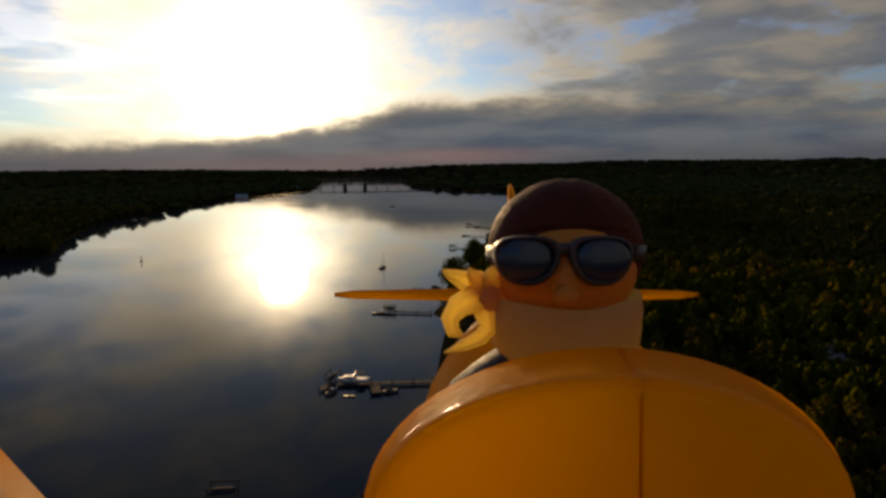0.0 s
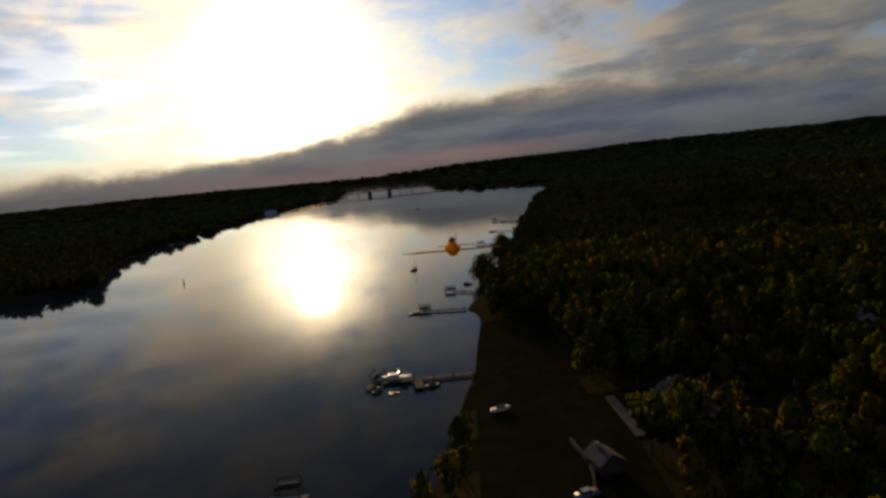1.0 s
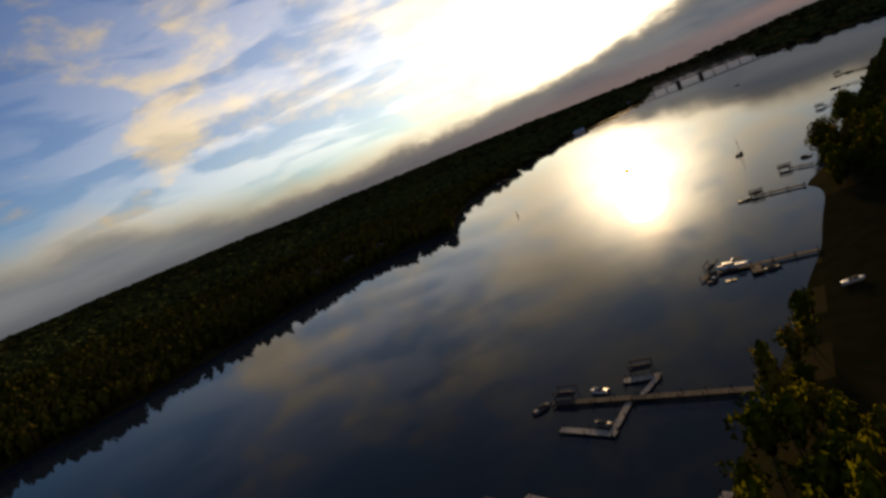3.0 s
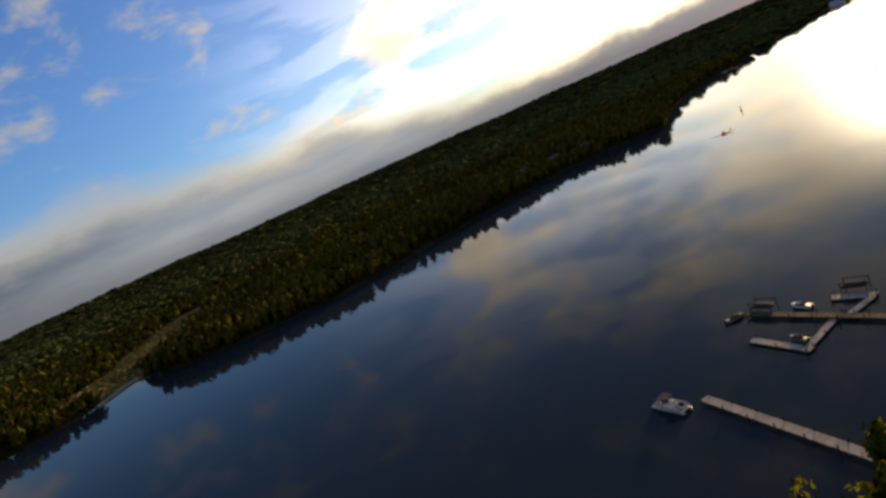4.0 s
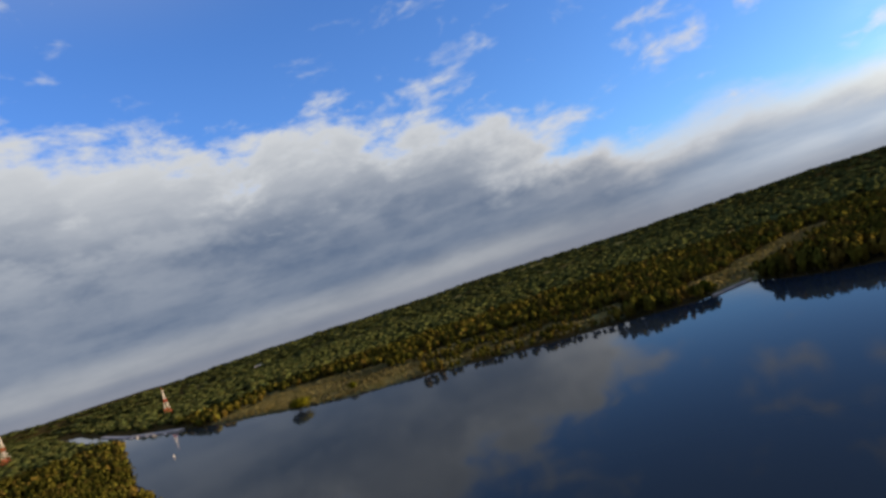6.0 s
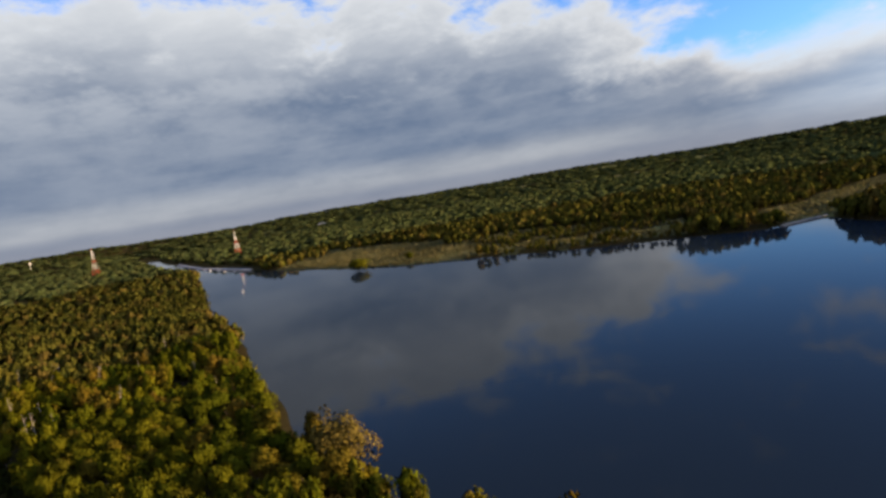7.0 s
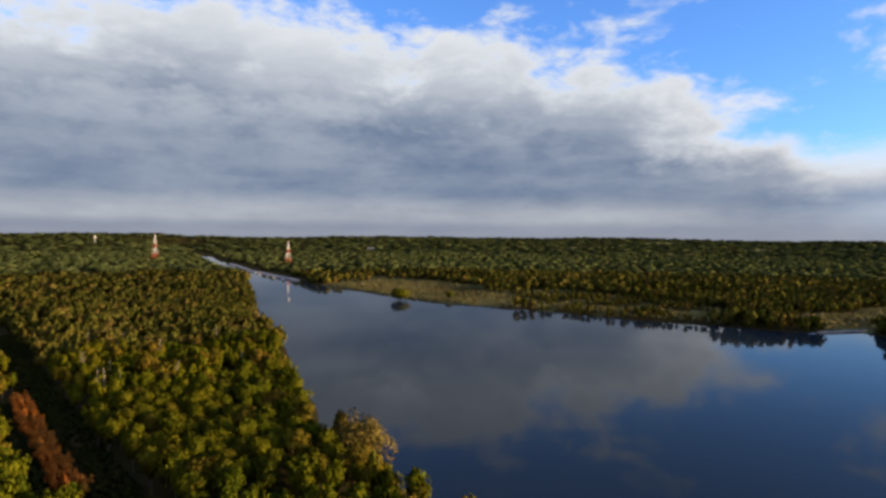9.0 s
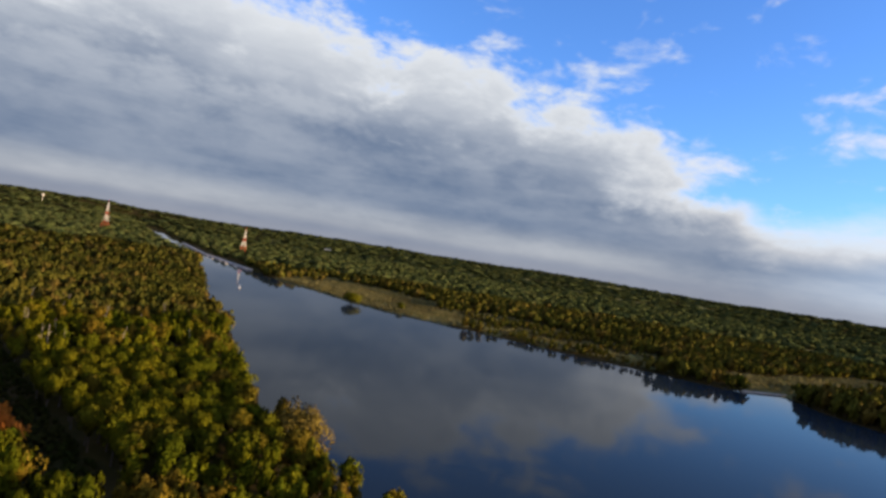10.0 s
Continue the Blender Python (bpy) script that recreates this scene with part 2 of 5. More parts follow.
def foliage(name, greens, autumn, single=False, thin=0.1):
    """Leaves: each tree has its own tone (by place, or by the object's random number), each leaf varies a little."""
    m = bpy.data.materials.new(name)
    m.use_nodes = True
    m.node_tree.nodes.clear()
    n = Nodes(m.node_tree)
    geo = n.add("ShaderNodeNewGeometry")
    if single:
        r = n.add("ShaderNodeObjectInfo").outputs["Random"]
        q = n.math("FRACT", n.math("MULTIPLY", r, 7.31))
    else:
        squash = n.add("ShaderNodeVectorMath", {0: geo.outputs["Position"], 1: (1, 1, 0.15)}, operation="MULTIPLY").outputs[0]
        r = n.smooth(n.noise(squash, 0.14, 1.0), 0.3, 0.7)
        q = n.smooth(n.noise(squash, 0.05, 2.0), 0.35, 0.65)
    col = n.mix(r, greens[0], greens[1])
    col = n.mix(n.smooth(q, 0.58, 1.0, 0.0, 0.68), col, autumn)
    wide = n.noise(geo.outputs["Position"], 0.007, 3.0, 0.6)
    col = n.mix(n.smooth(wide, 0.50, 0.62, 0.0, 0.55), col, tuple(c * 0.45 for c in greens[0]))
    col = n.mix(n.smooth(wide, 0.46, 0.34, 0.0, 0.45), col, (greens[1][0] * 1.35, greens[1][1] * 1.15, greens[1][2]))
    isl = geo.outputs["Random Per Island"]
    col = n.add("ShaderNodeHueSaturation", {"Color": col, "Value": n.smooth(isl, 0, 1, 0.78, 1.22)}).outputs[0]
    facing = n.add("ShaderNodeAttribute")
    facing.attribute_name = "facing"
    turned = n.add("ShaderNodeVectorTransform", {0: facing.outputs["Vector"]})
    turned.vector_type, turned.convert_from, turned.convert_to = "NORMAL", "OBJECT", "WORLD"
    dif = n.add("ShaderNodeBsdfPrincipled", {"Base Color": col, "Roughness": 0.9, "Specular IOR Level": 0.0, "Normal": turned.outputs[0]})
    tra = n.add("ShaderNodeBsdfTranslucent", {"Color": col})
    mix = n.add("ShaderNodeMixShader", {0: thin, 1: dif.outputs[0], 2: tra.outputs[0]})
    n.add("ShaderNodeOutputMaterial", {"Surface": mix.outputs[0]})
    return m


def water_material():
    m = bpy.data.materials.new("lake_water")
    m.use_nodes = True
    m.node_tree.nodes.clear()
    n = Nodes(m.node_tree)
    pos = n.add("ShaderNodeNewGeometry").outputs["Position"]
    calm = n.smooth(n.noise(pos, 0.012, 3.0), 0.35, 0.65)
    ripples = n.noise(pos, 0.55, 4.0, 0.6)
    swell = n.noise(pos, 0.06, 3.0, 0.5)
    h = n.math("ADD", n.math("MULTIPLY", ripples, 0.16), n.math("MULTIPLY", swell, 0.5))
    b = n.add("ShaderNodeBump", {"Height": h, "Strength": n.smooth(calm, 0, 1, 0.008, 0.028), "Distance": 1.0})
    p = n.add("ShaderNodeBsdfPrincipled", {"Base Color": (0.012, 0.020, 0.029, 1), "IOR": 1.098, "Normal": b.outputs[0],
                                           "Roughness": n.smooth(calm, 0, 1, 0.03, 0.05)})
    n.add("ShaderNodeOutputMaterial", {"Surface": p.outputs[0]})
    return m


LEAF = foliage("leaves", ((0.042, 0.056, 0.004), (0.092, 0.094, 0.006)), (0.150, 0.090, 0.015), thin=0.02)
# far leaf tones lightened and greyed, distance haze put into the colour
LEAF_FAR_HAZED = foliage("hazed_leaves_of_far_woods", ((0.045, 0.062, 0.020), (0.056, 0.068, 0.023)), (0.062, 0.062, 0.022), thin=0.0)
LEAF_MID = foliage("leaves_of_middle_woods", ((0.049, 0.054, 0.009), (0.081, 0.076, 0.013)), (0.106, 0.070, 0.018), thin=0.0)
LEAF_TAN = foliage("tan_leaves", ((0.115, 0.088, 0.020), (0.140, 0.105, 0.024)), (0.150, 0.100, 0.028), single=True, thin=0.02)
LEAF_ONE = foliage("leaves_of_single_trees", ((0.035, 0.049, 0.004), (0.078, 0.083, 0.006)), (0.125, 0.078, 0.014), single=True, thin=0.02)
BARK = material("bark", (0.060, 0.050, 0.040), 0.95, second=(0.095, 0.080, 0.065), scale=0.9, spec=0.1)
PALE_BARK = material("pale_bare_wood", (0.36, 0.32, 0.26), 0.85, second=(0.26, 0.22, 0.18), scale=1.2, spec=0.1)
WATER = water_material()
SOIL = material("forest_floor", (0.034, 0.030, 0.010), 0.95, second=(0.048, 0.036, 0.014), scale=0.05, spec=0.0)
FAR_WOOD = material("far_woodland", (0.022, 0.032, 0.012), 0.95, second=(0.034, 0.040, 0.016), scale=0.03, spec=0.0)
GRASS = material("meadow_grass", (0.175, 0.160, 0.065), 0.95, second=(0.115, 0.120, 0.040), scale=0.06, spec=0.0)
# lawn colour taken down near black: the backlit bank's shade is in it
LAWN_SHADED = material("lawn", (0.012, 0.013, 0.005), 0.95, second=(0.022, 0.019, 0.008), scale=0.2, spec=0.0)
TRACK = material("red_brown_earth", (0.060, 0.034, 0.015), 0.95, second=(0.034, 0.034, 0.012), scale=0.25, bump=0.8, bump_scale=1.5, fine=(0.07, 0.05, 0.02), spec=0.0)
PALE_PLANK = material("bleached_deck_board", (0.33, 0.30, 0.255), 0.9, second=(0.26, 0.235, 0.20), scale=0.8, spec=0.1, vary=0.15)
PLANK_EACH = material("weathered_deck_board", (0.085, 0.070, 0.055), 0.9, second=(0.055, 0.045, 0.035), scale=0.8, spec=0.1, vary=0.22)
PILE = material("dark_pile_timber", (0.055, 0.046, 0.038), 0.95, scale=2.0, spec=0.1)
WHITE = material("white_gelcoat", (0.66, 0.64, 0.60), 0.4, second=(0.58, 0.56, 0.53), scale=0.6, spec=0.3)
HULL = material("grey_boat_hull", (0.16, 0.155, 0.145), 0.6, second=(0.11, 0.105, 0.10), scale=0.8, spec=0.1)
HULL_DARK = material("dark_boat_hull", (0.06, 0.06, 0.065), 0.6, second=(0.04, 0.04, 0.045), scale=0.8, spec=0.1)
CANVAS = material("dark_canvas", (0.04, 0.045, 0.055), 0.95, scale=1.0, spec=0.1)
GLASS_DARK = material("tinted_glass", (0.02, 0.025, 0.03), 0.08, scale=1.0)
ALU = material("aluminium", (0.62, 0.63, 0.64), 0.35, 0.9, scale=1.0)
RED = material("red_tower_paint", (0.55, 0.075, 0.035), 0.6, scale=0.3)
TOWER_WHITE = material("white_tower_paint", (0.78, 0.77, 0.74), 0.6, scale=0.3)
CONCRETE = material("concrete", (0.34, 0.33, 0.31), 0.85, scale=0.2)
# darker concrete for the bridge
DARK_CONCRETE = material("dark_bridge_concrete", (0.085, 0.080, 0.076), 0.95, scale=0.1, spec=0.05)
# paving, much darker than the plain concrete
PAVING = material("dark_paving", (0.085, 0.080, 0.074), 0.95, second=(0.06, 0.056, 0.052), scale=0.4, spec=0.05)
# shaded copy of the pale siding, darkened for walls seen against the light
SIDING_BACKLIT = material("backlit_siding", (0.10, 0.092, 0.08), 0.9, scale=0.4, spec=0.05)
ROOF = material("roof_shingle", (0.075, 0.066, 0.060), 0.9, second=(0.11, 0.095, 0.085), scale=0.7, spec=0.1)
SIDING = material("pale_siding", (0.28, 0.26, 0.23), 0.8, scale=0.4, spec=0.2)
BRICK_RED = material("boathouse_boards", (0.13, 0.075, 0.05), 0.85, scale=0.6)
PAINT_CAR = material("silver_car_paint", (0.30, 0.30, 0.31), 0.4, 0.2, scale=1.0, coat=0.5)
RUBBER = material("tyre_rubber", (0.02, 0.02, 0.02), 0.9, scale=4.0)
YELLOW = material("yellow_foam_paint", (0.90, 0.44, 0.010), 0.5, second=(0.86, 0.40, 0.008), scale=14.0, bump=0.2, bump_scale=60.0, fine=(0.84, 0.38, 0.006), spec=0.3, coat=0.35)
foam = Nodes(YELLOW.node_tree)                         # foam lets some light through
skin = next(n for n in YELLOW.node_tree.nodes if n.type == "BSDF_PRINCIPLED")
thin = foam.add("ShaderNodeBsdfTranslucent", {"Color": (1.0, 0.60, 0.022, 1)})
foam.tree.links.new(foam.add("ShaderNodeMixShader", {0: 0.82, 1: skin.outputs[0], 2: thin.outputs[0]}).outputs[0],
                    next(n for n in YELLOW.node_tree.nodes if n.type == "OUTPUT_MATERIAL").inputs["Surface"])
LEATHER = material("brown_leather", (0.125, 0.026, 0.012), 0.7, second=(0.09, 0.020, 0.010), scale=40.0, bump=0.25, bump_scale=160.0, spec=0.08)
SKIN = material("painted_doll_face", (0.84, 0.27, 0.035), 0.55, second=(0.76, 0.22, 0.030), scale=25.0, spec=0.2)
LENS = material("goggle_lens", (0.020, 0.035, 0.06), 0.25, scale=20.0, coat=0.35)
RIM = material("goggle_rim", (0.085, 0.060, 0.050), 0.5, 0.1, scale=30.0)
SCARF = material("white_scarf_cloth", (0.82, 0.76, 0.60), 0.8, second=(0.74, 0.67, 0.50), scale=30.0, bump=0.4, bump_scale=90.0)
cloth = Nodes(SCARF.node_tree)                         # thin cloth glows against the light; yellow tint imitates light off the airplane
weave = next(n for n in SCARF.node_tree.nodes if n.type == "BSDF_PRINCIPLED")
thin = cloth.add("ShaderNodeBsdfTranslucent", {"Color": (1.0, 0.80, 0.27, 1)})
cloth.tree.links.new(cloth.add("ShaderNodeMixShader", {0: 0.82, 1: weave.outputs[0], 2: thin.outputs[0]}).outputs[0],
                     next(n for n in SCARF.node_tree.nodes if n.type == "OUTPUT_MATERIAL").inputs["Surface"])
JACKET = material("dark_jacket", (0.035, 0.025, 0.028), 0.7, scale=30.0)


# ---- mesh helpers ----
def mesh_of(bm, name, *mats):
    me = bpy.data.meshes.new(name)
    bm.to_mesh(me)
    bm.free()
    for m in mats:
        me.materials.append(m)
    return me


def part(name, bm, mat, parent, label=""):
    """Links a bmesh as one mesh object under a thing or a part."""
    ob = new(name, mesh_of(bm, name, *(mat if isinstance(mat, tuple) else (mat,))))
    ob.parent = parent
    return tagged(ob, label)


def thing(name, m, label, category, group="", kind=""):
    ob = new(name)
    ob.matrix_basis = m
    ob.empty_display_size = 0.3
    return tagged(ob, label, category, group, kind)


def box(bm, size, at=(0, 0, 0), bevel=0.0, turn=0.0, taper=1.0):
    r = bmesh.ops.create_cube(bm, size=1.0)
    vs = r["verts"]
    for v in vs:
        k = taper if v.co.z > 0 else 1.0
        v.co = Vector((v.co.x * size[0] * k, v.co.y * size[1] * k, v.co.z * size[2]))
    if bevel:
        es = list({e for v in vs for e in v.link_edges})
        g = bmesh.ops.bevel(bm, geom=es, offset=bevel, segments=2, affect="EDGES", profile=0.6)
        vs = list({v for f in g["faces"] for v in f.verts} | {v for v in vs if v.is_valid})
    bmesh.ops.transform(bm, matrix=Matrix.Translation(at) @ Matrix.Rotation(turn, 4, "Z"), verts=vs)
    return bm


def rod(bm, a, b, r1, r2=None, seg=6):
    a, b = Vector(a), Vector(b)
    r2 = r1 if r2 is None else r2
    q = (b - a).to_track_quat("Z", "Y").to_matrix()
    rings = []
    for c, r in ((a, r1), (b, r2)):
        rings.append([bm.verts.new(c + q @ Vector((math.cos(i * math.tau / seg) * r, math.sin(i * math.tau / seg) * r, 0))) for i in range(seg)])
    for i in range(seg):
        bm.faces.new((rings[0][i], rings[0][(i + 1) % seg], rings[1][(i + 1) % seg], rings[1][i]))
    bm.faces.new(rings[0][::-1]), bm.faces.new(rings[1])
    return bm


def loft(bm, rings, close=True, mat=0):
    """Skin over rings of equal length; the ends are capped."""
    vs = [[bm.verts.new(p) for p in r] for r in rings]
    n = len(vs[0])
    for a, b in zip(vs, vs[1:]):
        for i in range(n if close else n - 1):
            f = bm.faces.new((a[i], a[(i + 1) % n], b[(i + 1) % n], b[i]))
            f.smooth, f.material_index = True, mat
    if close:
        for f in (bm.faces.new(vs[0][::-1]), bm.faces.new(vs[-1])):
            f.material_index = mat
    return bm


# ---- the shoreline ----
EAST = [(-112, 2060), (-20, 1680), (60, 1540), (154, 1500), (215, 1400), (181, 1295), (140, 1060), (85, 760), (55, 591), (39, 463), (22, 370), (16, 322), (10, 293), (-5, 247), (-4.5, 246), (2, 232),
        (-1, 194), (-2, 165), (-6, 145), (-9, 114), (-16, 80), (-19, 56), (-24, 30), (-37, -12), (-48, -60), (-60, -105), (-75, -130), (-86, -151), (-97, -165)]
SOUTH = [(-114, -181), (-134, -208), (-146, -226), (-204, -287), (-247, -347), (-263, -376), (-388, -519), (-509, -669), (-634, -792), (-720, -934), (-912, -1220), (-1575, -2194),
         (-2275, -3214), (-2300, -3200), (-1600, -2180), (-937, -1206), (-745, -920), (-640, -725)]
WEST = [(-612, -668), (-560, -560), (-548, -520), (-512, -440), (-482, -372), (-472, -313), (-470, -265), (-455, -180), (-447, -98), (-453, -68), (-446, -40), (-452, -8), (-486, 24),
        (-462, 29), (-420, 48), (-383, 101), (-360, 146), (-354, 184), (-357, 238), (-359, 310), (-346, 385), (-315, 428)]
NORTH = [(-286, 440), (-294, 460), (-340, 545), (-404, 720), (-400, 795), (-408, 930), (-440, 1150), (-438, 1340), (-415, 1600), (-391, 1850), (-433, 2081), (-520, 2700), (-700, 3400),
         (-950, 4500), (-260, 4500), (-200, 3400), (-150, 2600)]


def rounded(points, rounds=2):
    """Chaikin's corner cutting on a closed line."""
    p = np.array(points, float)
    for _ in range(rounds):
        q = np.roll(p, -1, 0)
        p = np.stack([0.75 * p + 0.25 * q, 0.25 * p + 0.75 * q], 1).reshape(-1, 2)
    return p


SHORE = rounded(EAST + SOUTH + WEST + NORTH)


def shore_distance(x, y):
    """Metres from the waterline: positive on land, negative on the lake."""
    x, y = np.atleast_1d(x).astype(float).ravel(), np.atleast_1d(y).astype(float).ravel()
    best, inside = np.full(len(x), 1e18), np.zeros(len(x), bool)
    for (ax, ay), (bx, by) in zip(SHORE, np.roll(SHORE, -1, 0)):
        dx, dy = bx - ax, by - ay
        t = np.clip(((x - ax) * dx + (y - ay) * dy) / (dx * dx + dy * dy), 0, 1)
        best = np.minimum(best, (x - ax - t * dx) ** 2 + (y - ay - t * dy) ** 2)
        cross = (ay > y) != (by > y)
        inside ^= cross & (x < (bx - ax) * (y - ay) / (by - ay if by != ay else 1e-9) + ax)
    d = np.sqrt(best)
    return np.where(inside, -d, d)


def waves(x, y, size, seed):
    """Smooth random hills of about that size, -1 to 1."""
    g = np.random.default_rng(seed)
    s = 0
    for _ in range(7):
        a, k, p = g.uniform(0, math.tau), g.uniform(0.6, 1.7), g.uniform(0, math.tau)
        s = s + np.sin((np.cos(a) * x + np.sin(a) * y) * math.tau / size * k + p)
    return s / 4.0


def land_height(x, y, sd):
    low = np.clip(sd * 0.16, -3.0, 1.6) + np.clip((sd - 12) * 0.02, 0, 2.5) + 0.35 * waves(x, y, 60, 3) * np.clip(sd / 20, 0, 1)
    r = np.hypot(x, y)
    hill = np.clip((r - 2200) / 2300, 0, 1) ** 1.3 * (64 + 14 * waves(x, y, 2600, 5) + 5 * waves(x, y, 700, 6))
    return low + np.where(sd > 0, np.clip(sd / 300, 0, 1), 0) * hill


def near_line(x, y, a, b):
    """Metres from a stretch between two places."""
    dx, dy = b[0] - a[0], b[1] - a[1]
    t = np.clip(((x - a[0]) * dx + (y - a[1]) * dy) / (dx * dx + dy * dy), 0, 1)
    return np.hypot(x - a[0] - t * dx, y - a[1] - t * dy)


TRACK_A, TRACK_B = (-112.0, -427.0), (-18.5, -160.0)         # middle line of the earth track
SHRUB_A, SHRUB_B = (-47.5, -265.0), (-14.5, -168.0)          # row of red-brown shrubs beside it


def meadow(x, y):
    """Positive inside the open grassland on the far bank."""
    w = 9 * waves(x, y, 90, 8)
    return np.maximum.reduce([54 + w - near_line(x, y, (-592, -540), (-506, -300)), 36 + w - near_line(x, y, (-665, -540), (-590, -370)),
                              24 + w - near_line(x, y, (-488, 0), (-530, 0)), 24 + w - near_line(x, y, (-530, 5), (-622, 60)), 24 + w - near_line(x, y, (-622, 60), (-760, 140))])


def far_field(x, y):
    """Positive in the scattered fields of the western distance."""
    f = 60 * (waves(x, y, 520, 31) + 0.5 * waves(x, y, 170, 32) - 0.92)
    return np.where((x < -690) & (y < 330) & (y > x * 1.0 + 60), f, -1.0)


def glade(x, y):
    """Positive in the grassy gaps of the young growth on the far bank."""
    zone = np.minimum(near_line(x, y, (-570, -260), (-500, -130)) - 75, near_line(x, y, (-720, -640), (-640, -420)) - 60)
    return np.where(zone < 0, waves(x, y, 70, 61) + 0.6 * waves(x, y, 28, 62) - 0.12, -1.0)


def clearing(x, y):
    """Positive in the open ground round the houses on the east bank."""
    return np.maximum.reduce([16 + 4 * waves(x, y, 40, 9) - near_line(x, y, (9, 205), (12, 82)), 12 + 3 * waves(x, y, 40, 9) - near_line(x, y, (33, 128), (52, 112)),
                              17 + 4 * waves(x, y, 40, 9) - near_line(x, y, (-425, 400), (-360, 452)), 14 - near_line(x, y, (-425, 735), (-400, 790))])


def build_ground():
    n, a = 300, 4.2
    s = np.linspace(-1, 1, n)
    axis = 4930 * np.sinh(a * s) / math.sinh(a)
    X, Y = np.meshgrid(axis - 60, axis, indexing="xy")
    x, y = X.ravel(), Y.ravel()
    sd = shore_distance(x, y)
    z = land_height(x, y, sd)
    far = np.clip((np.hypot(x, y) - 1500) / 600, 0, 1) * (sd > 25)
    far = far * (far_field(x, y) < -4)
    z = z + far * (3 + 2 * waves(x, y, 90, 12) + 1.5 * waves(x, y, 37, 13))
    idx = np.arange(n * n).reshape(n, n)
    quads = np.stack([idx[:-1, :-1], idx[:-1, 1:], idx[1:, 1:], idx[1:, :-1]], -1).reshape(-1, 4)
    me = bpy.data.meshes.new("ground")
    me.vertices.add(n * n)
    me.vertices.foreach_set("co", np.stack([x, y, z], 1).ravel())
    me.loops.add(quads.size)
    me.loops.foreach_set("vertex_index", quads.ravel())
    me.polygons.add(len(quads))
    me.polygons.foreach_set("loop_start", np.arange(0, quads.size, 4))
    cx, cy, csd, cf = (v[quads].mean(1) for v in (x, y, sd, far))
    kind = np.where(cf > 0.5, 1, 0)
    kind[((meadow(cx, cy) > 0) | (far_field(cx, cy) > 0) | (glade(cx, cy) > 0)) & (csd > -4)] = 2
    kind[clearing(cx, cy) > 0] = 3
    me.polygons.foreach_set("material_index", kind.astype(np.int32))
    for m in (SOIL, FAR_WOOD, GRASS, LAWN_SHADED):
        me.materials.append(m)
    me.update(calc_edges=True)
    me.polygons.foreach_set("use_smooth", np.ones(len(quads), bool))
    return tagged(new("ground", me), "wooded lowland with far low hills round the lake", "ground", kind="structure")


build_ground()

bm = bmesh.new()
bmesh.ops.create_grid(bm, x_segments=2, y_segments=2, size=4900)
tagged(new("water", mesh_of(bm, "water", WATER)), "calm dark lake water mirroring the evening sky", "water", kind="structure")


def height_at(x, y):
    sd = shore_distance(x, y)
    return float(land_height(np.array([x]), np.array([y]), sd)[0])


# ---- woodland ----
def leaf_cloud(count, leaf, seed, lobes=7, slim=1.0, oval=1.25):
    """Triangles of foliage on the skins of several lobes of a crown of unit height and about unit width."""
    g = np.random.default_rng(seed)
    c = np.stack([g.normal(0, 0.155 * slim, lobes), g.normal(0, 0.155 * slim, lobes), g.uniform(0.30, 0.76, lobes)], 1)
    c[0] = (0, 0, 0.52)
    rad = g.uniform(0.17, 0.27, lobes) * slim
    rad[0] = 0.33 * slim
    which = g.choice(lobes, count, p=rad**2 / (rad**2).sum())
    v = g.normal(size=(count, 3))
    v /= np.linalg.norm(v, axis=1, keepdims=True)
    v[:, 2] = np.where(g.random(count) < 0.55, np.abs(v[:, 2]), v[:, 2])
    p = c[which] + v * (rad[which] * g.uniform(0.82, 1.12, count))[:, None] * (1, 1, oval)
    u = np.cross(v + g.normal(0, 0.55, (count, 3)), g.normal(size=(count, 3)))
    u /= np.linalg.norm(u, axis=1, keepdims=True)
    w = np.cross(v + g.normal(0, 0.5, (count, 3)), u)
    w /= np.linalg.norm(w, axis=1, keepdims=True)
    s = leaf * g.uniform(0.6, 1.35, (count, 1))
    crown = p - (0, 0, 0.45)
    crown /= np.linalg.norm(crown, axis=1, keepdims=True)
    return np.stack([p - u * s - w * s * 0.6, p + u * s - w * s * 0.5, p + w * s * 1.05], 1), v * 0.7 + crown * 0.6 + g.normal(0, 0.22, (count, 3))


def core(seed, slim=1.0, k=6, rings=((0.20, 0.12), (0.42, 0.26), (0.64, 0.24), (0.79, 0.13), (0.85, 0.03))):
    """A rough dark inner body, so that a crown is not seen through everywhere."""
    g = np.random.default_rng(seed)
    pts = [[(math.cos(i * math.tau / k + j) * r * slim * g.uniform(0.75, 1.1), math.sin(i * math.tau / k + j) * r * slim * g.uniform(0.75, 1.1), z)
            for i in range(k)] for j, (z, r) in enumerate(rings)]
    out = []
    for a, b in zip(pts, pts[1:]):
        for i in range(k):
            out += [(a[i], a[(i + 1) % k], b[(i + 1) % k]), (a[i], b[(i + 1) % k], b[i])]
    return with_normals(np.array(out))


def with_normals(t):
    """Triangles round an upright middle line, and the way that each one faces."""
    c = t.mean(1) * (1, 1, 0.6) - (0, 0, 0.3)
    return t, c / np.linalg.norm(c, axis=1, keepdims=True)


def join(*pieces):
    return [np.concatenate(p) for p in zip(*pieces)]


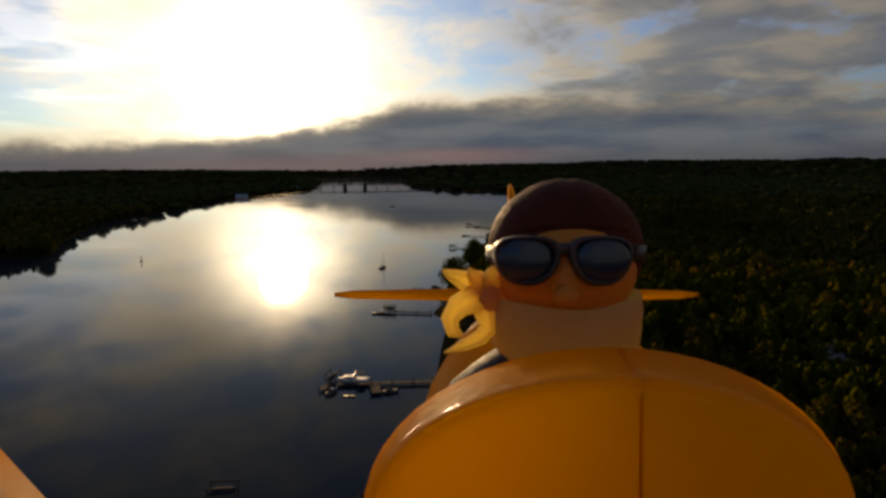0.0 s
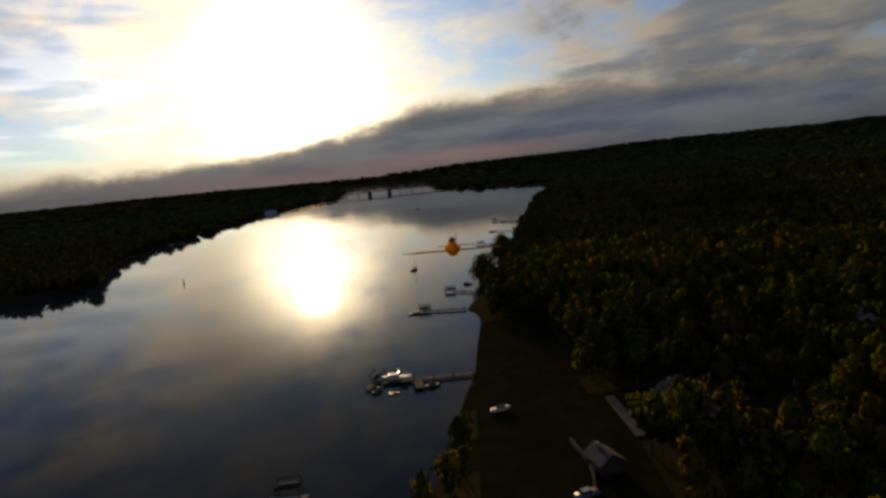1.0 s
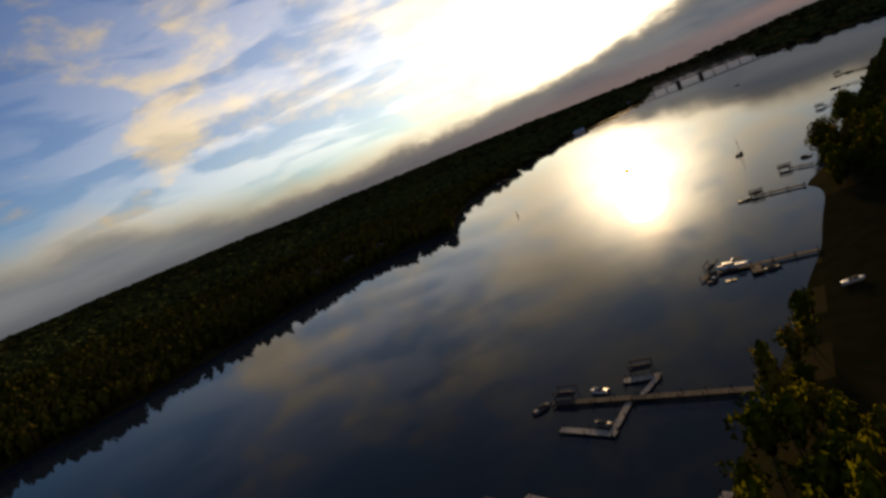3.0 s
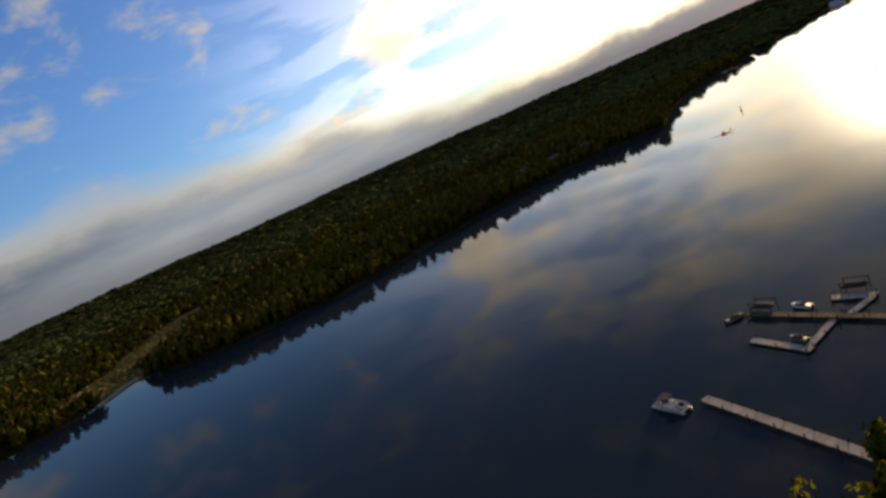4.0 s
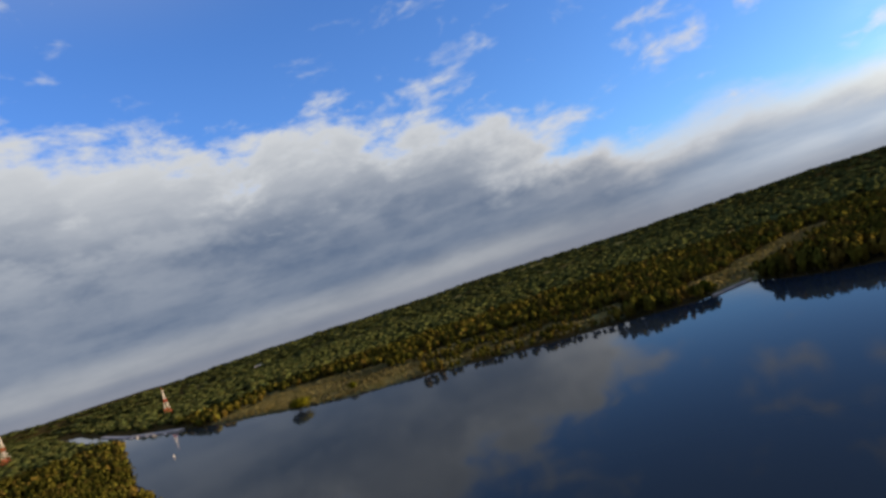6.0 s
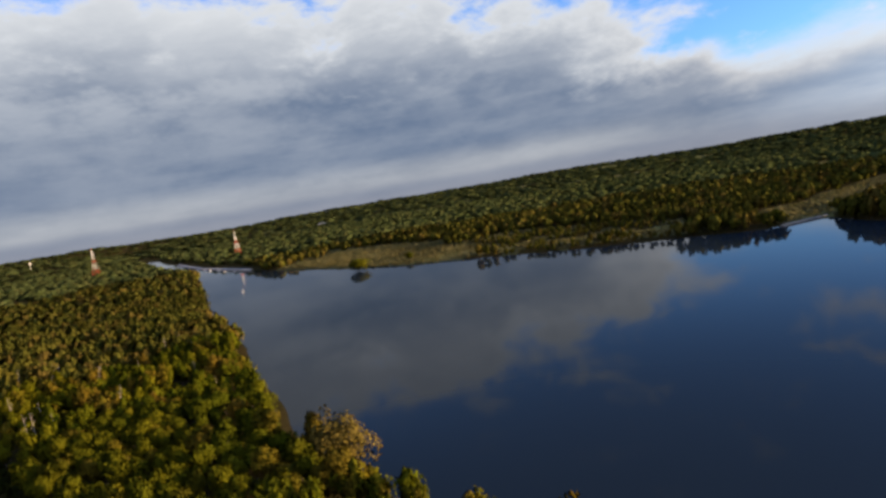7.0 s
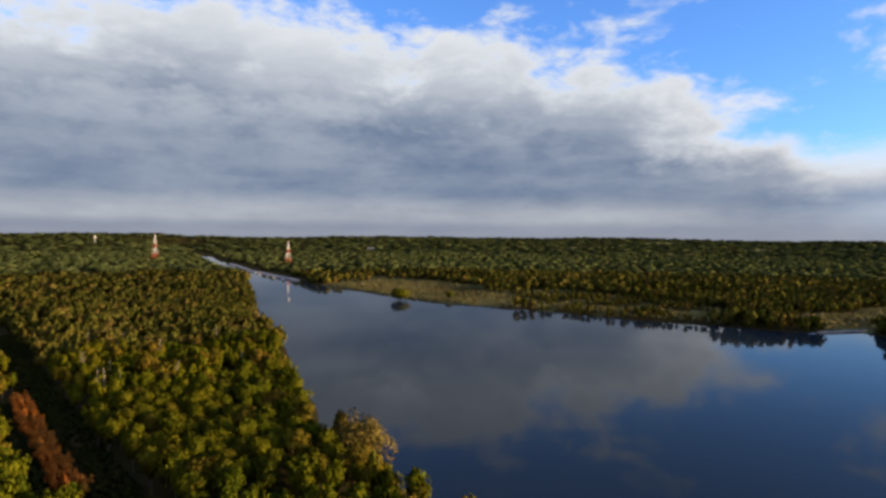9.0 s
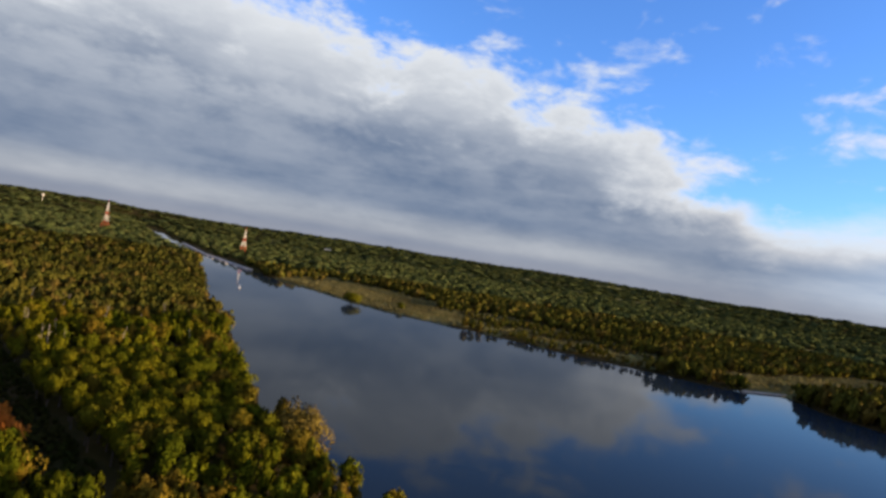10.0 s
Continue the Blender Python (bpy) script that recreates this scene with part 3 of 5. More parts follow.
def stem(h=0.5, k=4):
    a = [(math.cos(i * math.tau / k) * 0.028, math.sin(i * math.tau / k) * 0.028, -0.03) for i in range(k)]
    b = [(math.cos(i * math.tau / k) * 0.013, math.sin(i * math.tau / k) * 0.013, h) for i in range(k)]
    out = []
    for i in range(k):
        out += [(a[i], a[(i + 1) % k], b[(i + 1) % k]), (a[i], b[(i + 1) % k], b[i])]
    return with_normals(np.array(out))


def triangle_mesh(name, tris, normals, index, mats):
    me = bpy.data.meshes.new(name)
    n = len(tris)
    me.vertices.add(n * 3)
    me.vertices.foreach_set("co", tris.astype(np.float32).ravel())
    me.loops.add(n * 3)
    me.loops.foreach_set("vertex_index", np.arange(n * 3, dtype=np.int32))
    me.polygons.add(n)
    me.polygons.foreach_set("loop_start", np.arange(0, n * 3, 3, dtype=np.int32))
    me.polygons.foreach_set("material_index", index.astype(np.int32))
    facing = me.attributes.new("facing", "FLOAT_VECTOR", "POINT")
    facing.data.foreach_set("vector", np.repeat(normals.astype(np.float32), 3, axis=0).ravel())
    for m in mats:
        me.materials.append(m)
    me.update(calc_edges=True)
    return me


def scatter(step, seed, x0, x1, y0, y1):
    """A jittered grid of places."""
    g = np.random.default_rng(seed)
    X, Y = np.meshgrid(np.arange(x0, x1, step), np.arange(y0, y1, step))
    x, y = X.ravel() + g.uniform(-0.46, 0.46, X.size) * step, Y.ravel() + g.uniform(-0.46, 0.46, X.size) * step
    return x, y


def open_ground(x, y):
    return (meadow(x, y) > 0) | (far_field(x, y) > 0) | (clearing(x, y) > 0) | (near_line(x, y, TRACK_A, TRACK_B) < 6.8) | (near_line(x, y, (-46, -266), (-11, -166)) < 7.0) | (near_line(x, y, (-20, -166), (-7, -128)) < 8.0) | (near_line(x, y, (-88, -390), (-112, -446)) < 11) | (np.hypot(x + 103, y + 174) < 9) | (np.hypot(x + 67, y + 123) < 9.5) | (near_line(x, y, (-84, -148), (-74, -141)) < 6) | (near_line(x, y, (-735, -925), (-1590, -2187)) < 34) | (near_line(x, y, (-613, -668), (-749, -918)) < 20) | (glade(x, y) > 0)


def in_view(x, y):
    """The two sides of the lake that the flight looks at: from north-east round by west to south-south-west."""
    az = np.degrees(np.arctan2(-(x - 20), y + 10))
    return ((az > -50) & (az < 179)) | (np.hypot(x - 20, y) < 60)


def wood(name, label, step, seed, tall, wide, leaves, leaf, keep, extent, kinds=6, mat=None, shrubs=False, back=2.0, body=0.9, fine=False, lobes=7, uneven=0.14, oval=1.25):
    """One joined stretch of woodland of many small trees."""
    x, y = scatter(step, seed, *extent)
    ok = keep(x, y) & in_view(x, y)
    x, y = x[ok], y[ok]
    sd = shore_distance(x, y)
    ok = (sd > back) & (shrubs | ~open_ground(x, y))
    ok &= shrubs | (np.hypot(x, y) >= 330) | (waves(x, y, 21, 43) + 0.5 * waves(x, y, 9, 44) < 1.02)
    ok &= shrubs | (np.hypot(x, y) < 330) | (waves(x, y, 110, 41) + 0.6 * waves(x, y, 45, 42) < 0.95)
    x, y, sd = x[ok], y[ok], sd[ok]
    z = land_height(x, y, sd)
    g = np.random.default_rng(seed + 50)
    pick = g.integers(0, kinds, len(x))
    patch = 1 + 0.22 * waves(x, y, 80, 21) + 0.12 * waves(x, y, 23, 22) + 0.12 * waves(x, y, 260, 24)
    patch = patch * (0.72 + 0.28 * np.clip((near_line(x, y, TRACK_A, TRACK_B) - 6) / 20, 0, 1)) if not shrubs else patch
    bay = near_line(x, y, (-455, 50), (-350, 150)) < 30           # taller trees on the wooded point and along the bank north of it
    patch = patch * np.where(bay, 1.5, np.where(near_line(x, y, (-360, 150), (-372, 310)) < 30, 1.15, 1.0))
    young = np.minimum(near_line(x, y, (-560, -260), (-500, -130)) - 70, near_line(x, y, (-530, 75), (-650, 150)) - 50)   # young growth north of the meadows
    patch = np.where((young < 0) & ~bay & (not shrubs), patch * 0.55, patch)
    out, idx, face = [], [], []
    for k in range(kinds):
        slim = (1.0, 0.9, 1.1, 0.8, 0.95, 0.85)[k % 6] if fine else (1.0, 0.86, 1.1, 0.78, 0.95, 0.9)[k % 6]
        inner = core(seed + k, slim * body, *((6,) if fine else (5, ((0.20, 0.20), (0.60, 0.27), (0.92, 0.05)))))
        leaves_k, stem_k = join(leaf_cloud(leaves, leaf, seed + k, lobes, slim, oval), inner), stem(0.55, 4 if fine else 3)
        t, f = join(leaves_k, stem_k)
        z_scale, z_low = (0.90, 0.10) if fine else (1.06, -0.08)          # high crowns near by, branches down to the ground far off
        t[:len(leaves_k[0]), :, 2] = t[:len(leaves_k[0]), :, 2] * z_scale + z_low
        i = np.concatenate([np.zeros(len(leaves_k[0])), np.ones(len(stem_k[0]))])
        sel = np.where(pick == k)[0]
        a = g.uniform(0, math.tau, len(sel))
        h = tall * g.uniform(1 - uneven, 1 + uneven, len(sel)) * patch[sel]
        w = wide * g.uniform(0.8, 1.25, len(sel)) * patch[sel]
        ca, sa = np.cos(a)[:, None], np.sin(a)[:, None]
        F = np.stack([ca * f[:, 0] - sa * f[:, 1], sa * f[:, 0] + ca * f[:, 1], np.tile(f[:, 2], (len(sel), 1))], -1)
        face.append(F.reshape(-1, 3))
        ca, sa = np.cos(a) * w, np.sin(a) * w
        T = np.empty((len(sel), *t.shape))
        T[..., 0] = ca[:, None, None] * t[..., 0] - sa[:, None, None] * t[..., 1] + x[sel, None, None]
        T[..., 1] = sa[:, None, None] * t[..., 0] + ca[:, None, None] * t[..., 1] + y[sel, None, None]
        T[..., 2] = h[:, None, None] * t[..., 2] + z[sel, None, None]
        out.append(T.reshape(-1, 3, 3))
        idx.append(np.tile(i, len(sel)))
    tris, index = np.concatenate(out), np.concatenate(idx)
    ob = new(name, triangle_mesh(name, tris, np.concatenate(face), index, (mat or LEAF, BARK)))
    return tagged(ob, label, "woodland", kind="stuff")


HEART = (-62.0, -165.0)                                   # middle of the wood that the flight passes nearest


def single(x, y):
    return (np.hypot((x - HEART[0]) * 1.0, y - HEART[1]) < 52)


wood("near_woodland", "dense mixed woodland with olive and brown crowns", 5.5, 101, 12.6, 7.0, 272, 0.054,
     lambda x, y: (np.hypot(x, y) < 330) & ~single(x, y), (-330, 330, -330, 330), back=4.2, fine=True, lobes=9, uneven=0.34, oval=0.72)
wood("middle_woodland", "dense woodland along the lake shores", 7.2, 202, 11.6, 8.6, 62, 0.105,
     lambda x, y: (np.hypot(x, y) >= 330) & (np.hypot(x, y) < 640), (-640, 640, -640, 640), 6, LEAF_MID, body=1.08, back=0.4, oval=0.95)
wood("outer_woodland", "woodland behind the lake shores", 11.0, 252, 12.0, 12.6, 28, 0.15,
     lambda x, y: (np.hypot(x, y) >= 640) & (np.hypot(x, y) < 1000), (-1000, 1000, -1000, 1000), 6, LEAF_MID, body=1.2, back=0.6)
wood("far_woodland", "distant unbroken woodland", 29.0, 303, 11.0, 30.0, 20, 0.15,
     lambda x, y: (np.hypot(x, y) >= 1000) & (np.hypot(x, y) < 2300), (-2300, 2300, -2300, 2300), 4, LEAF_FAR_HAZED, body=1.4)
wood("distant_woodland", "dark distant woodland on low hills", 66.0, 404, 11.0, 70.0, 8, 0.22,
     lambda x, y: (np.hypot(x, y) >= 2300) & (np.hypot(x, y) < 4850), (-4900, 2600, -4900, 4900), 4, LEAF_FAR_HAZED, body=1.25)
wood("meadow_tufts", "tall dry tan grass tufts on the far meadow", 4.6, 606, 1.3, 6.2, 18, 0.2,
     lambda x, y: (meadow(x, y) > 1.0) | (glade(x, y) > 0.05), (-820, -440, -640, 200), 4,
     foliage("dry_grass", ((0.22, 0.185, 0.075), (0.18, 0.165, 0.060)), (0.12, 0.125, 0.040)), True)
wood("shrub_row", "row of red-brown autumn shrubs beside the earth track", 1.9, 505, 4.2, 2.8, 110, 0.085,
     lambda x, y: (near_line(x, y, SHRUB_A, SHRUB_B) < 2.6) | (np.hypot(x + 88, y + 390) < 4.5), (-110, 0, -440, -150), 4,
     foliage("red_brown_leaves", ((0.42, 0.115, 0.018), (0.46, 0.15, 0.025)), (0.26, 0.13, 0.025)), True)

# leaves coloured near black, painting in the shade of the gap
wood("undergrowth", "low green undergrowth coloured dark for the shaded gap along the earth track", 2.3, 515, 1.7, 2.8, 34, 0.14,
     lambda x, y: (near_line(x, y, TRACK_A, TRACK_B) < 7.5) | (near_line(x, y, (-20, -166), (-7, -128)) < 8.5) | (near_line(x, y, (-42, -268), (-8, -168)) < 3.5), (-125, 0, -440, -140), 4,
     foliage("shade_dark_leaves", ((0.016, 0.022, 0.005), (0.026, 0.032, 0.007)), (0.036, 0.030, 0.010)), True)


def single_trees():
    """The trees nearest to the flight, each a thing with trunk and crown."""
    kinds = []
    for k in range(8):
        slim = (1.0, 0.9, 1.1, 0.85, 0.95, 0.88, 1.05, 0.92)[k]
        t, f = join(leaf_cloud(1150, 0.036, 400 + k, 15, slim, 0.72), core(400 + k, slim * 0.85))
        t[..., 2] = t[..., 2] * 0.88 + 0.12
        crown = triangle_mesh("crown", t * (7.3, 7.3, 12.3), f, np.zeros(len(t)), (LEAF_ONE,))
        bm = bmesh.new()
        rod(bm, (0, 0, -0.4), (0.15, 0.1, 6.0), 0.24, 0.13, 7)
        rod(bm, (0.15, 0.1, 6.0), (0.0, 0.2, 10.2), 0.13, 0.05, 6)
        g = random.Random(k)
        for _ in range(6):
            zz, aa = g.uniform(3.6, 8.5), g.uniform(0, math.tau)
            rod(bm, (0.1, 0.1, zz), (math.cos(aa) * 1.7, math.sin(aa) * 1.7, zz + 1.4), 0.07, 0.025, 5)
        kinds.append((crown, mesh_of(bm, "trunk", BARK)))
    x, y = scatter(5.6, 777, -130, 10, -230, -100)
    sd = shore_distance(x, y)
    ok = single(x, y) & (sd > 4.6) & ~open_ground(x, y)
    g = np.random.default_rng(5)
    for px, py, s in zip(x[ok], y[ok], sd[ok]):
        k = int(g.integers(0, 8))
        q = g.uniform(0.75, 1.2)
        t = new("tree")
        t.matrix_basis = pose(px, py, height_at(px, py), g.uniform(-3, 3), g.uniform(-3, 3), g.uniform(0, 360)) @ Matrix.Diagonal((q * g.uniform(0.85, 1.15), q, q * g.uniform(0.9, 1.1), 1))
        tagged(t, "broadleaf tree with olive green leaves in dense lakeside wood", "tree", "trees of the near wood")
        for nm, me in zip(("crown", "trunk"), kinds[k]):
            o = new(nm, me)
            o.parent = t


single_trees()


# ---- docks and boats ----
def dock(a, b, width=1.9, z=0.75, label="weathered timber dock on piles over the lake"):
    """A straight pier from a to b, with its deck, a stringer on either side and piles."""
    a, b = Vector((*a, 0)), Vector((*b, 0))
    d = b - a
    n = d.length
    t = thing("dock", Matrix.Translation(a) @ Matrix.Rotation(math.atan2(d.y, d.x), 4, "Z"), label, "dock", "docks of the east shore")
    k = max(2, int(n / 0.6))
    board = mesh_of(box(bmesh.new(), (n / k - 0.04, width, 0.06)), "plank", PALE_PLANK if "pale" in label or "plain" in label else PLANK_EACH)
    for i in range(k):
        p = new("plank", board)
        p.parent = t
        p.location = ((i + 0.5) * n / k, 0.02 * (i * 7 % 5 - 2), z + 0.03 + 0.006 * (i % 3))
    for s in (-1, 1):
        part("stringer", box(bmesh.new(), (n, 0.12, 0.22), (n / 2, s * (width / 2 - 0.12), z - 0.115)), PILE, t)
    k = max(2, int(n / 5) + 1)
    for i in range(k):
        for s in (-1, 1):
            x = 0.4 + (n - 0.8) * i / (k - 1)
            part("post", rod(bmesh.new(), (x, s * (width / 2 + 0.1), -2.5), (x, s * (width / 2 + 0.1), z + 0.9), 0.13, 0.11, 7), PILE, t)
    return t


def hull_rings(length, beam, depth, bow=0.32):
    """Cross-sections of a boat's hull from stern to bow."""
    rings = []
    for i in range(10):
        u = i / 9
        w = beam / 2 * (1 - max(0, (u - (1 - bow)) / bow) ** 2.2 * 0.97)
        keel = -0.25 * depth + max(0, (u - 0.7) / 0.3) ** 2 * depth * 0.8
        sheer = depth * (0.72 + 0.28 * u**2)
        x = (u - 0.5) * length
        rings.append([(x, -w, sheer), (x, -w * 0.92, depth * 0.25), (x, -w * 0.5, keel * 0.6), (x, 0, keel), (x, w * 0.5, keel * 0.6), (x, w * 0.92, depth * 0.25), (x, w, sheer), (x, 0, sheer - 0.05)])
    return rings


def motorboat(at, turn, length=5.2, label="small open motorboat moored at the dock", covered=False):
    t = thing("motorboat", pose(*at, 0, 0, turn), label, "boat", "small boats at the docks")
    part("hull", loft(bmesh.new(), hull_rings(length, length * 0.38, 0.8)), WHITE if "white" in label or "pale" in label else HULL, t)
    bm = bmesh.new()
    box(bm, (length * 0.30, length * 0.30, 0.42), (length * 0.10, 0, 0.92), 0.08, 0, 0.78)
    part("cover" if covered else "windshield", bm, CANVAS if covered else GLASS_DARK, t)
    bm = bmesh.new()
    box(bm, (0.35, 0.32, 0.75), (-length * 0.5 - 0.16, 0, 0.62), 0.06)
    rod(bm, (-length * 0.5 - 0.2, 0, 0.3), (-length * 0.5 - 0.2, 0, -0.4), 0.08)
    part("outboard_motor", bm, CANVAS, t)
    for s in (-1, 1):
        part("seat", box(bmesh.new(), (0.5, 0.5, 0.45), (-length * 0.14, s * length * 0.09, 0.85), 0.05), CANVAS, t)
    return t


def cruiser(at, turn, length=8.6):
    t = thing("cabin_cruiser", pose(*at, 0, 0, turn), "white cabin cruiser moored along the timber dock", "boat")
    part("hull", loft(bmesh.new(), hull_rings(length, 2.9, 1.35, 0.42)), WHITE, t)
    part("cabin", box(bmesh.new(), (3.6, 2.2, 0.75), (0.9, 0, 1.55), 0.18, 0, 0.82), WHITE, t)
    part("cabin_window", box(bmesh.new(), (2.6, 2.02, 0.28), (0.8, 0, 1.62), 0.05), GLASS_DARK, t)
    part("windshield", box(bmesh.new(), (0.5, 2.0, 0.6), (-0.75, 0, 2.05), 0.06, 0, 0.8), GLASS_DARK, t)
    part("bimini_top", box(bmesh.new(), (2.3, 2.3, 0.10), (-2.1, 0, 2.75), 0.04), CANVAS, t)
    for x in (-3.1, -1.1):
        for s in (-1, 1):
            part("top_pole", rod(bmesh.new(), (x, s * 1.05, 1.0), (x, s * 1.05, 2.75), 0.03), ALU, t)
    bm = bmesh.new()
    for i in range(6):
        y = 1.15 * (1 - (i / 5) ** 2)
        for s in (-1, 1):
            rod(bm, (1.6 + i * 0.5, s * y, 1.2), (1.6 + i * 0.5, s * y, 1.85), 0.02, None, 4)
    part("bow_rail", bm, ALU, t)
    part("radar_arch", box(bmesh.new(), (0.25, 2.0, 0.12), (-0.7, 0, 2.95), 0.03), WHITE, t)
    return t


def pontoon_boat(at, turn):
    t = thing("pontoon_boat", pose(*at, 0, 0, turn), "pale pontoon boat with open rails lying at anchor", "boat")
    for s in (-1, 1):
        bm = bmesh.new()
        rod(bm, (-3.9, s * 0.95, 0.2), (3.5, s * 0.95, 0.2), 0.34, None, 10)
        rod(bm, (3.5, s * 0.95, 0.2), (4.2, s * 0.95, 0.35), 0.34, 0.06, 10)
        part("pontoon", bm, ALU, t)
    part("deck", box(bmesh.new(), (7.6, 2.6, 0.12), (0, 0, 0.62), 0.03), WHITE, t)
    for y in (-1.25, 1.25):
        part("rail_panel", box(bmesh.new(), (6.4, 0.05, 0.62), (0.2, y, 1.05)), WHITE, t)
    for x, w in ((3.35, 1.7), (-2.95, 1.7)):
        part("rail_panel", box(bmesh.new(), (0.05, w, 0.62), (x, 0, 1.05)), WHITE, t)
    part("console", box(bmesh.new(), (0.7, 0.8, 0.95), (0.3, 0.6, 1.15), 0.08, 0, 0.85), WHITE, t)
    for x, y in ((2.3, 0.75), (2.3, -0.75), (-2.0, 0.75), (-2.0, -0.75)):
        part("bench", box(bmesh.new(), (1.6, 0.6, 0.45), (x, y, 0.92), 0.08), CANVAS, t)
    part("bimini_top", box(bmesh.new(), (2.2, 2.4, 0.08), (-0.8, 0, 2.65), 0.03), CANVAS, t)
    for x in (-1.7, 0.1):
        for s in (-1, 1):
            part("top_pole", rod(bmesh.new(), (x, s * 1.1, 0.7), (x, s * 1.1, 2.65), 0.025), ALU, t)
    part("outboard_motor", box(bmesh.new(), (0.45, 0.4, 0.9), (-4.0, 0, 0.9), 0.08), CANVAS, t)
    return t


def sailboat(at, turn):
    t = thing("sailboat", pose(*at, 0, 0, turn), "small sailboat with bare mast at anchor on the lake", "sailboat")
    part("hull", loft(bmesh.new(), hull_rings(7.6, 2.4, 1.2, 0.5)), CANVAS, t)
    part("cabin", box(bmesh.new(), (2.6, 1.5, 0.5), (0.5, 0, 1.2), 0.12, 0, 0.8), WHITE, t)
    part("mast", rod(bmesh.new(), (0.8, 0, 0.9), (0.8, 0, 9.6), 0.10, 0.06, 8), PILE, t)
    part("boom", rod(bmesh.new(), (0.8, 0, 2.0), (-2.6, 0, 2.0), 0.16, 0.13, 8), CANVAS, t)
    for b in ((3.7, 0, 1.2), (-3.7, 0, 1.0), (0.7, 1.15, 1.0), (0.7, -1.15, 1.0)):
        part("stay", rod(bmesh.new(), (0.8, 0, 9.4), b, 0.02, None, 4), ALU, t)
    return t


def boat_lift(at, turn, label="dark timber boat lift with a boat slung in its frame"):
    t = thing("boat_lift", pose(*at, 0, 0, turn), label, "boat lift", "boat lifts")
    for x in (-2.4, 2.4):
        for y in (-1.5, 1.5):
            part("post", rod(bmesh.new(), (x, y, -2.5), (x, y, 2.6), 0.13, 0.1, 6), PILE, t)
    for y in (-1.5, 1.5):
        part("top_beam", box(bmesh.new(), (5.4, 0.2, 0.26), (0, y, 2.5), 0.03), PILE, t)
    for x in (-1.7, 1.7):
        part("cable", rod(bmesh.new(), (x, -1.45, 2.4), (x, 0, 0.75), 0.025, None, 4), PILE, t)
        part("cable", rod(bmesh.new(), (x, 1.45, 2.4), (x, 0, 0.75), 0.025, None, 4), PILE, t)
    part("boat_hull", loft(bmesh.new(), [[(p[0], p[1], p[2] + 0.9) for p in r] for r in hull_rings(5.0, 1.9, 0.8)]), HULL_DARK, t)
    part("boat_cover", loft(bmesh.new(), [[(p[0], p[1] * 0.96, 1.62 + 0.35 * (1 - (2 * i / 9 - 1) ** 2) * (1 - abs(p[1]) / 1.0)) for p in r[:7]] for i, r in enumerate(hull_rings(4.8, 1.85, 0.8))]), CANVAS, t)
    return t


# the long dock with the cruiser
dock((-2.5, 163.6), (-32.0, 162.6), 2.0)
dock((-19.0, 161.5), (-18.0, 155.5), 2.6, label="short timber side platform of the dock")
dock((-31.3, 164.4), (-33.0, 158.8), 2.2, label="timber head of the dock with cluttered deck")
cruiser((-25.6, 166.0, 0.0), 176)
motorboat((-30.2, 157.8, 0), 70, 4.6)
motorboat((-14.6, 157.6, 0), 200, 4.4, covered=True)
t = thing("kayak", pose(-25.0, 155.0, 0.02, 0, 0, 2), "yellow kayak floating beside the dock", "kayak")
part("hull", loft(bmesh.new(), hull_rings(3.2, 0.8, 0.35, 0.5)), material("yellow_plastic", (0.62, 0.42, 0.06), 0.4), t)
part("cockpit_rim", box(bmesh.new(), (0.8, 0.45, 0.07), (0, 0, 0.3), 0.03), CANVAS, t)
boat_lift((-31.6, 168.0, 0), 80)

dock((-4.5, 245.6), (-23.0, 249.0), 1.9)
boat_lift((-22.3, 251.2, 0), 3)
motorboat((-26.3, 247.6, 0), 12, 5.6)
dock((-1, 279.6), (-10.0, 284.6), 1.7)
boat_lift((-12.0, 287.0, 0), -12)
motorboat((-3.5, 301.5, 0), 150, 5.0, covered=True)
dock((33, 437), (10.5, 448.6), 1.7)
boat_lift((8, 452, 0), -20)
motorboat((17.5, 441.6, 0), 150, 5.4, covered=True)
dock((44, 517), (23.5, 529), 1.7)
motorboat((20.5, 531, 0), 160, 6.2)
dock((54, 588), (30, 620), 1.7)
boat_lift((28, 629, 0), -20)
motorboat((35, 608, 0), 155, 5.6, covered=True)

# the dock with floating cross platforms
dock((-15, 90.5), (-60.0, 94.6), 2.0)
dock((-38.6, 93.6), (-36.6, 101.6), 1.5, 0.45, "pale floating side platform of the long dock")
dock((-36.0, 102.0), (-44.6, 101.6), 2.4, 0.45, "pale floating end platform of the long dock")
dock((-40.9, 91.6), (-41.8, 80.4), 1.5, 0.45, "pale floating side platform of the long dock")
dock((-40.8, 79.6), (-54.2, 83.2), 1.9, 0.45, "pale floating end platform of the long dock")
boat_lift((-57.4, 97.4, 0), -5)
boat_lift((-41.0, 105.6, 0), 5)
motorboat((-62.6, 93.4, 0), 60, 4.8, covered=True)
motorboat((-49.6, 98.4, 0), 168, 4.6, "pale motorboat moored beside the long dock")
motorboat((-44.6, 83.4, 0.3), 160, 4.2, covered=True)
pontoon_boat((-58.8, 57.2, 0), -8)
dock((-21.0, 50.0), (-53.5, 60.6), 2.0, 0.7, "long timber dock with plain bleached deck")
dock((-20.6, 51.2), (-18.4, 60.5), 1.8, 0.7, "plain bleached shore leg of the long dock")

sailboat((-35.8, 364.5, 0), 70)


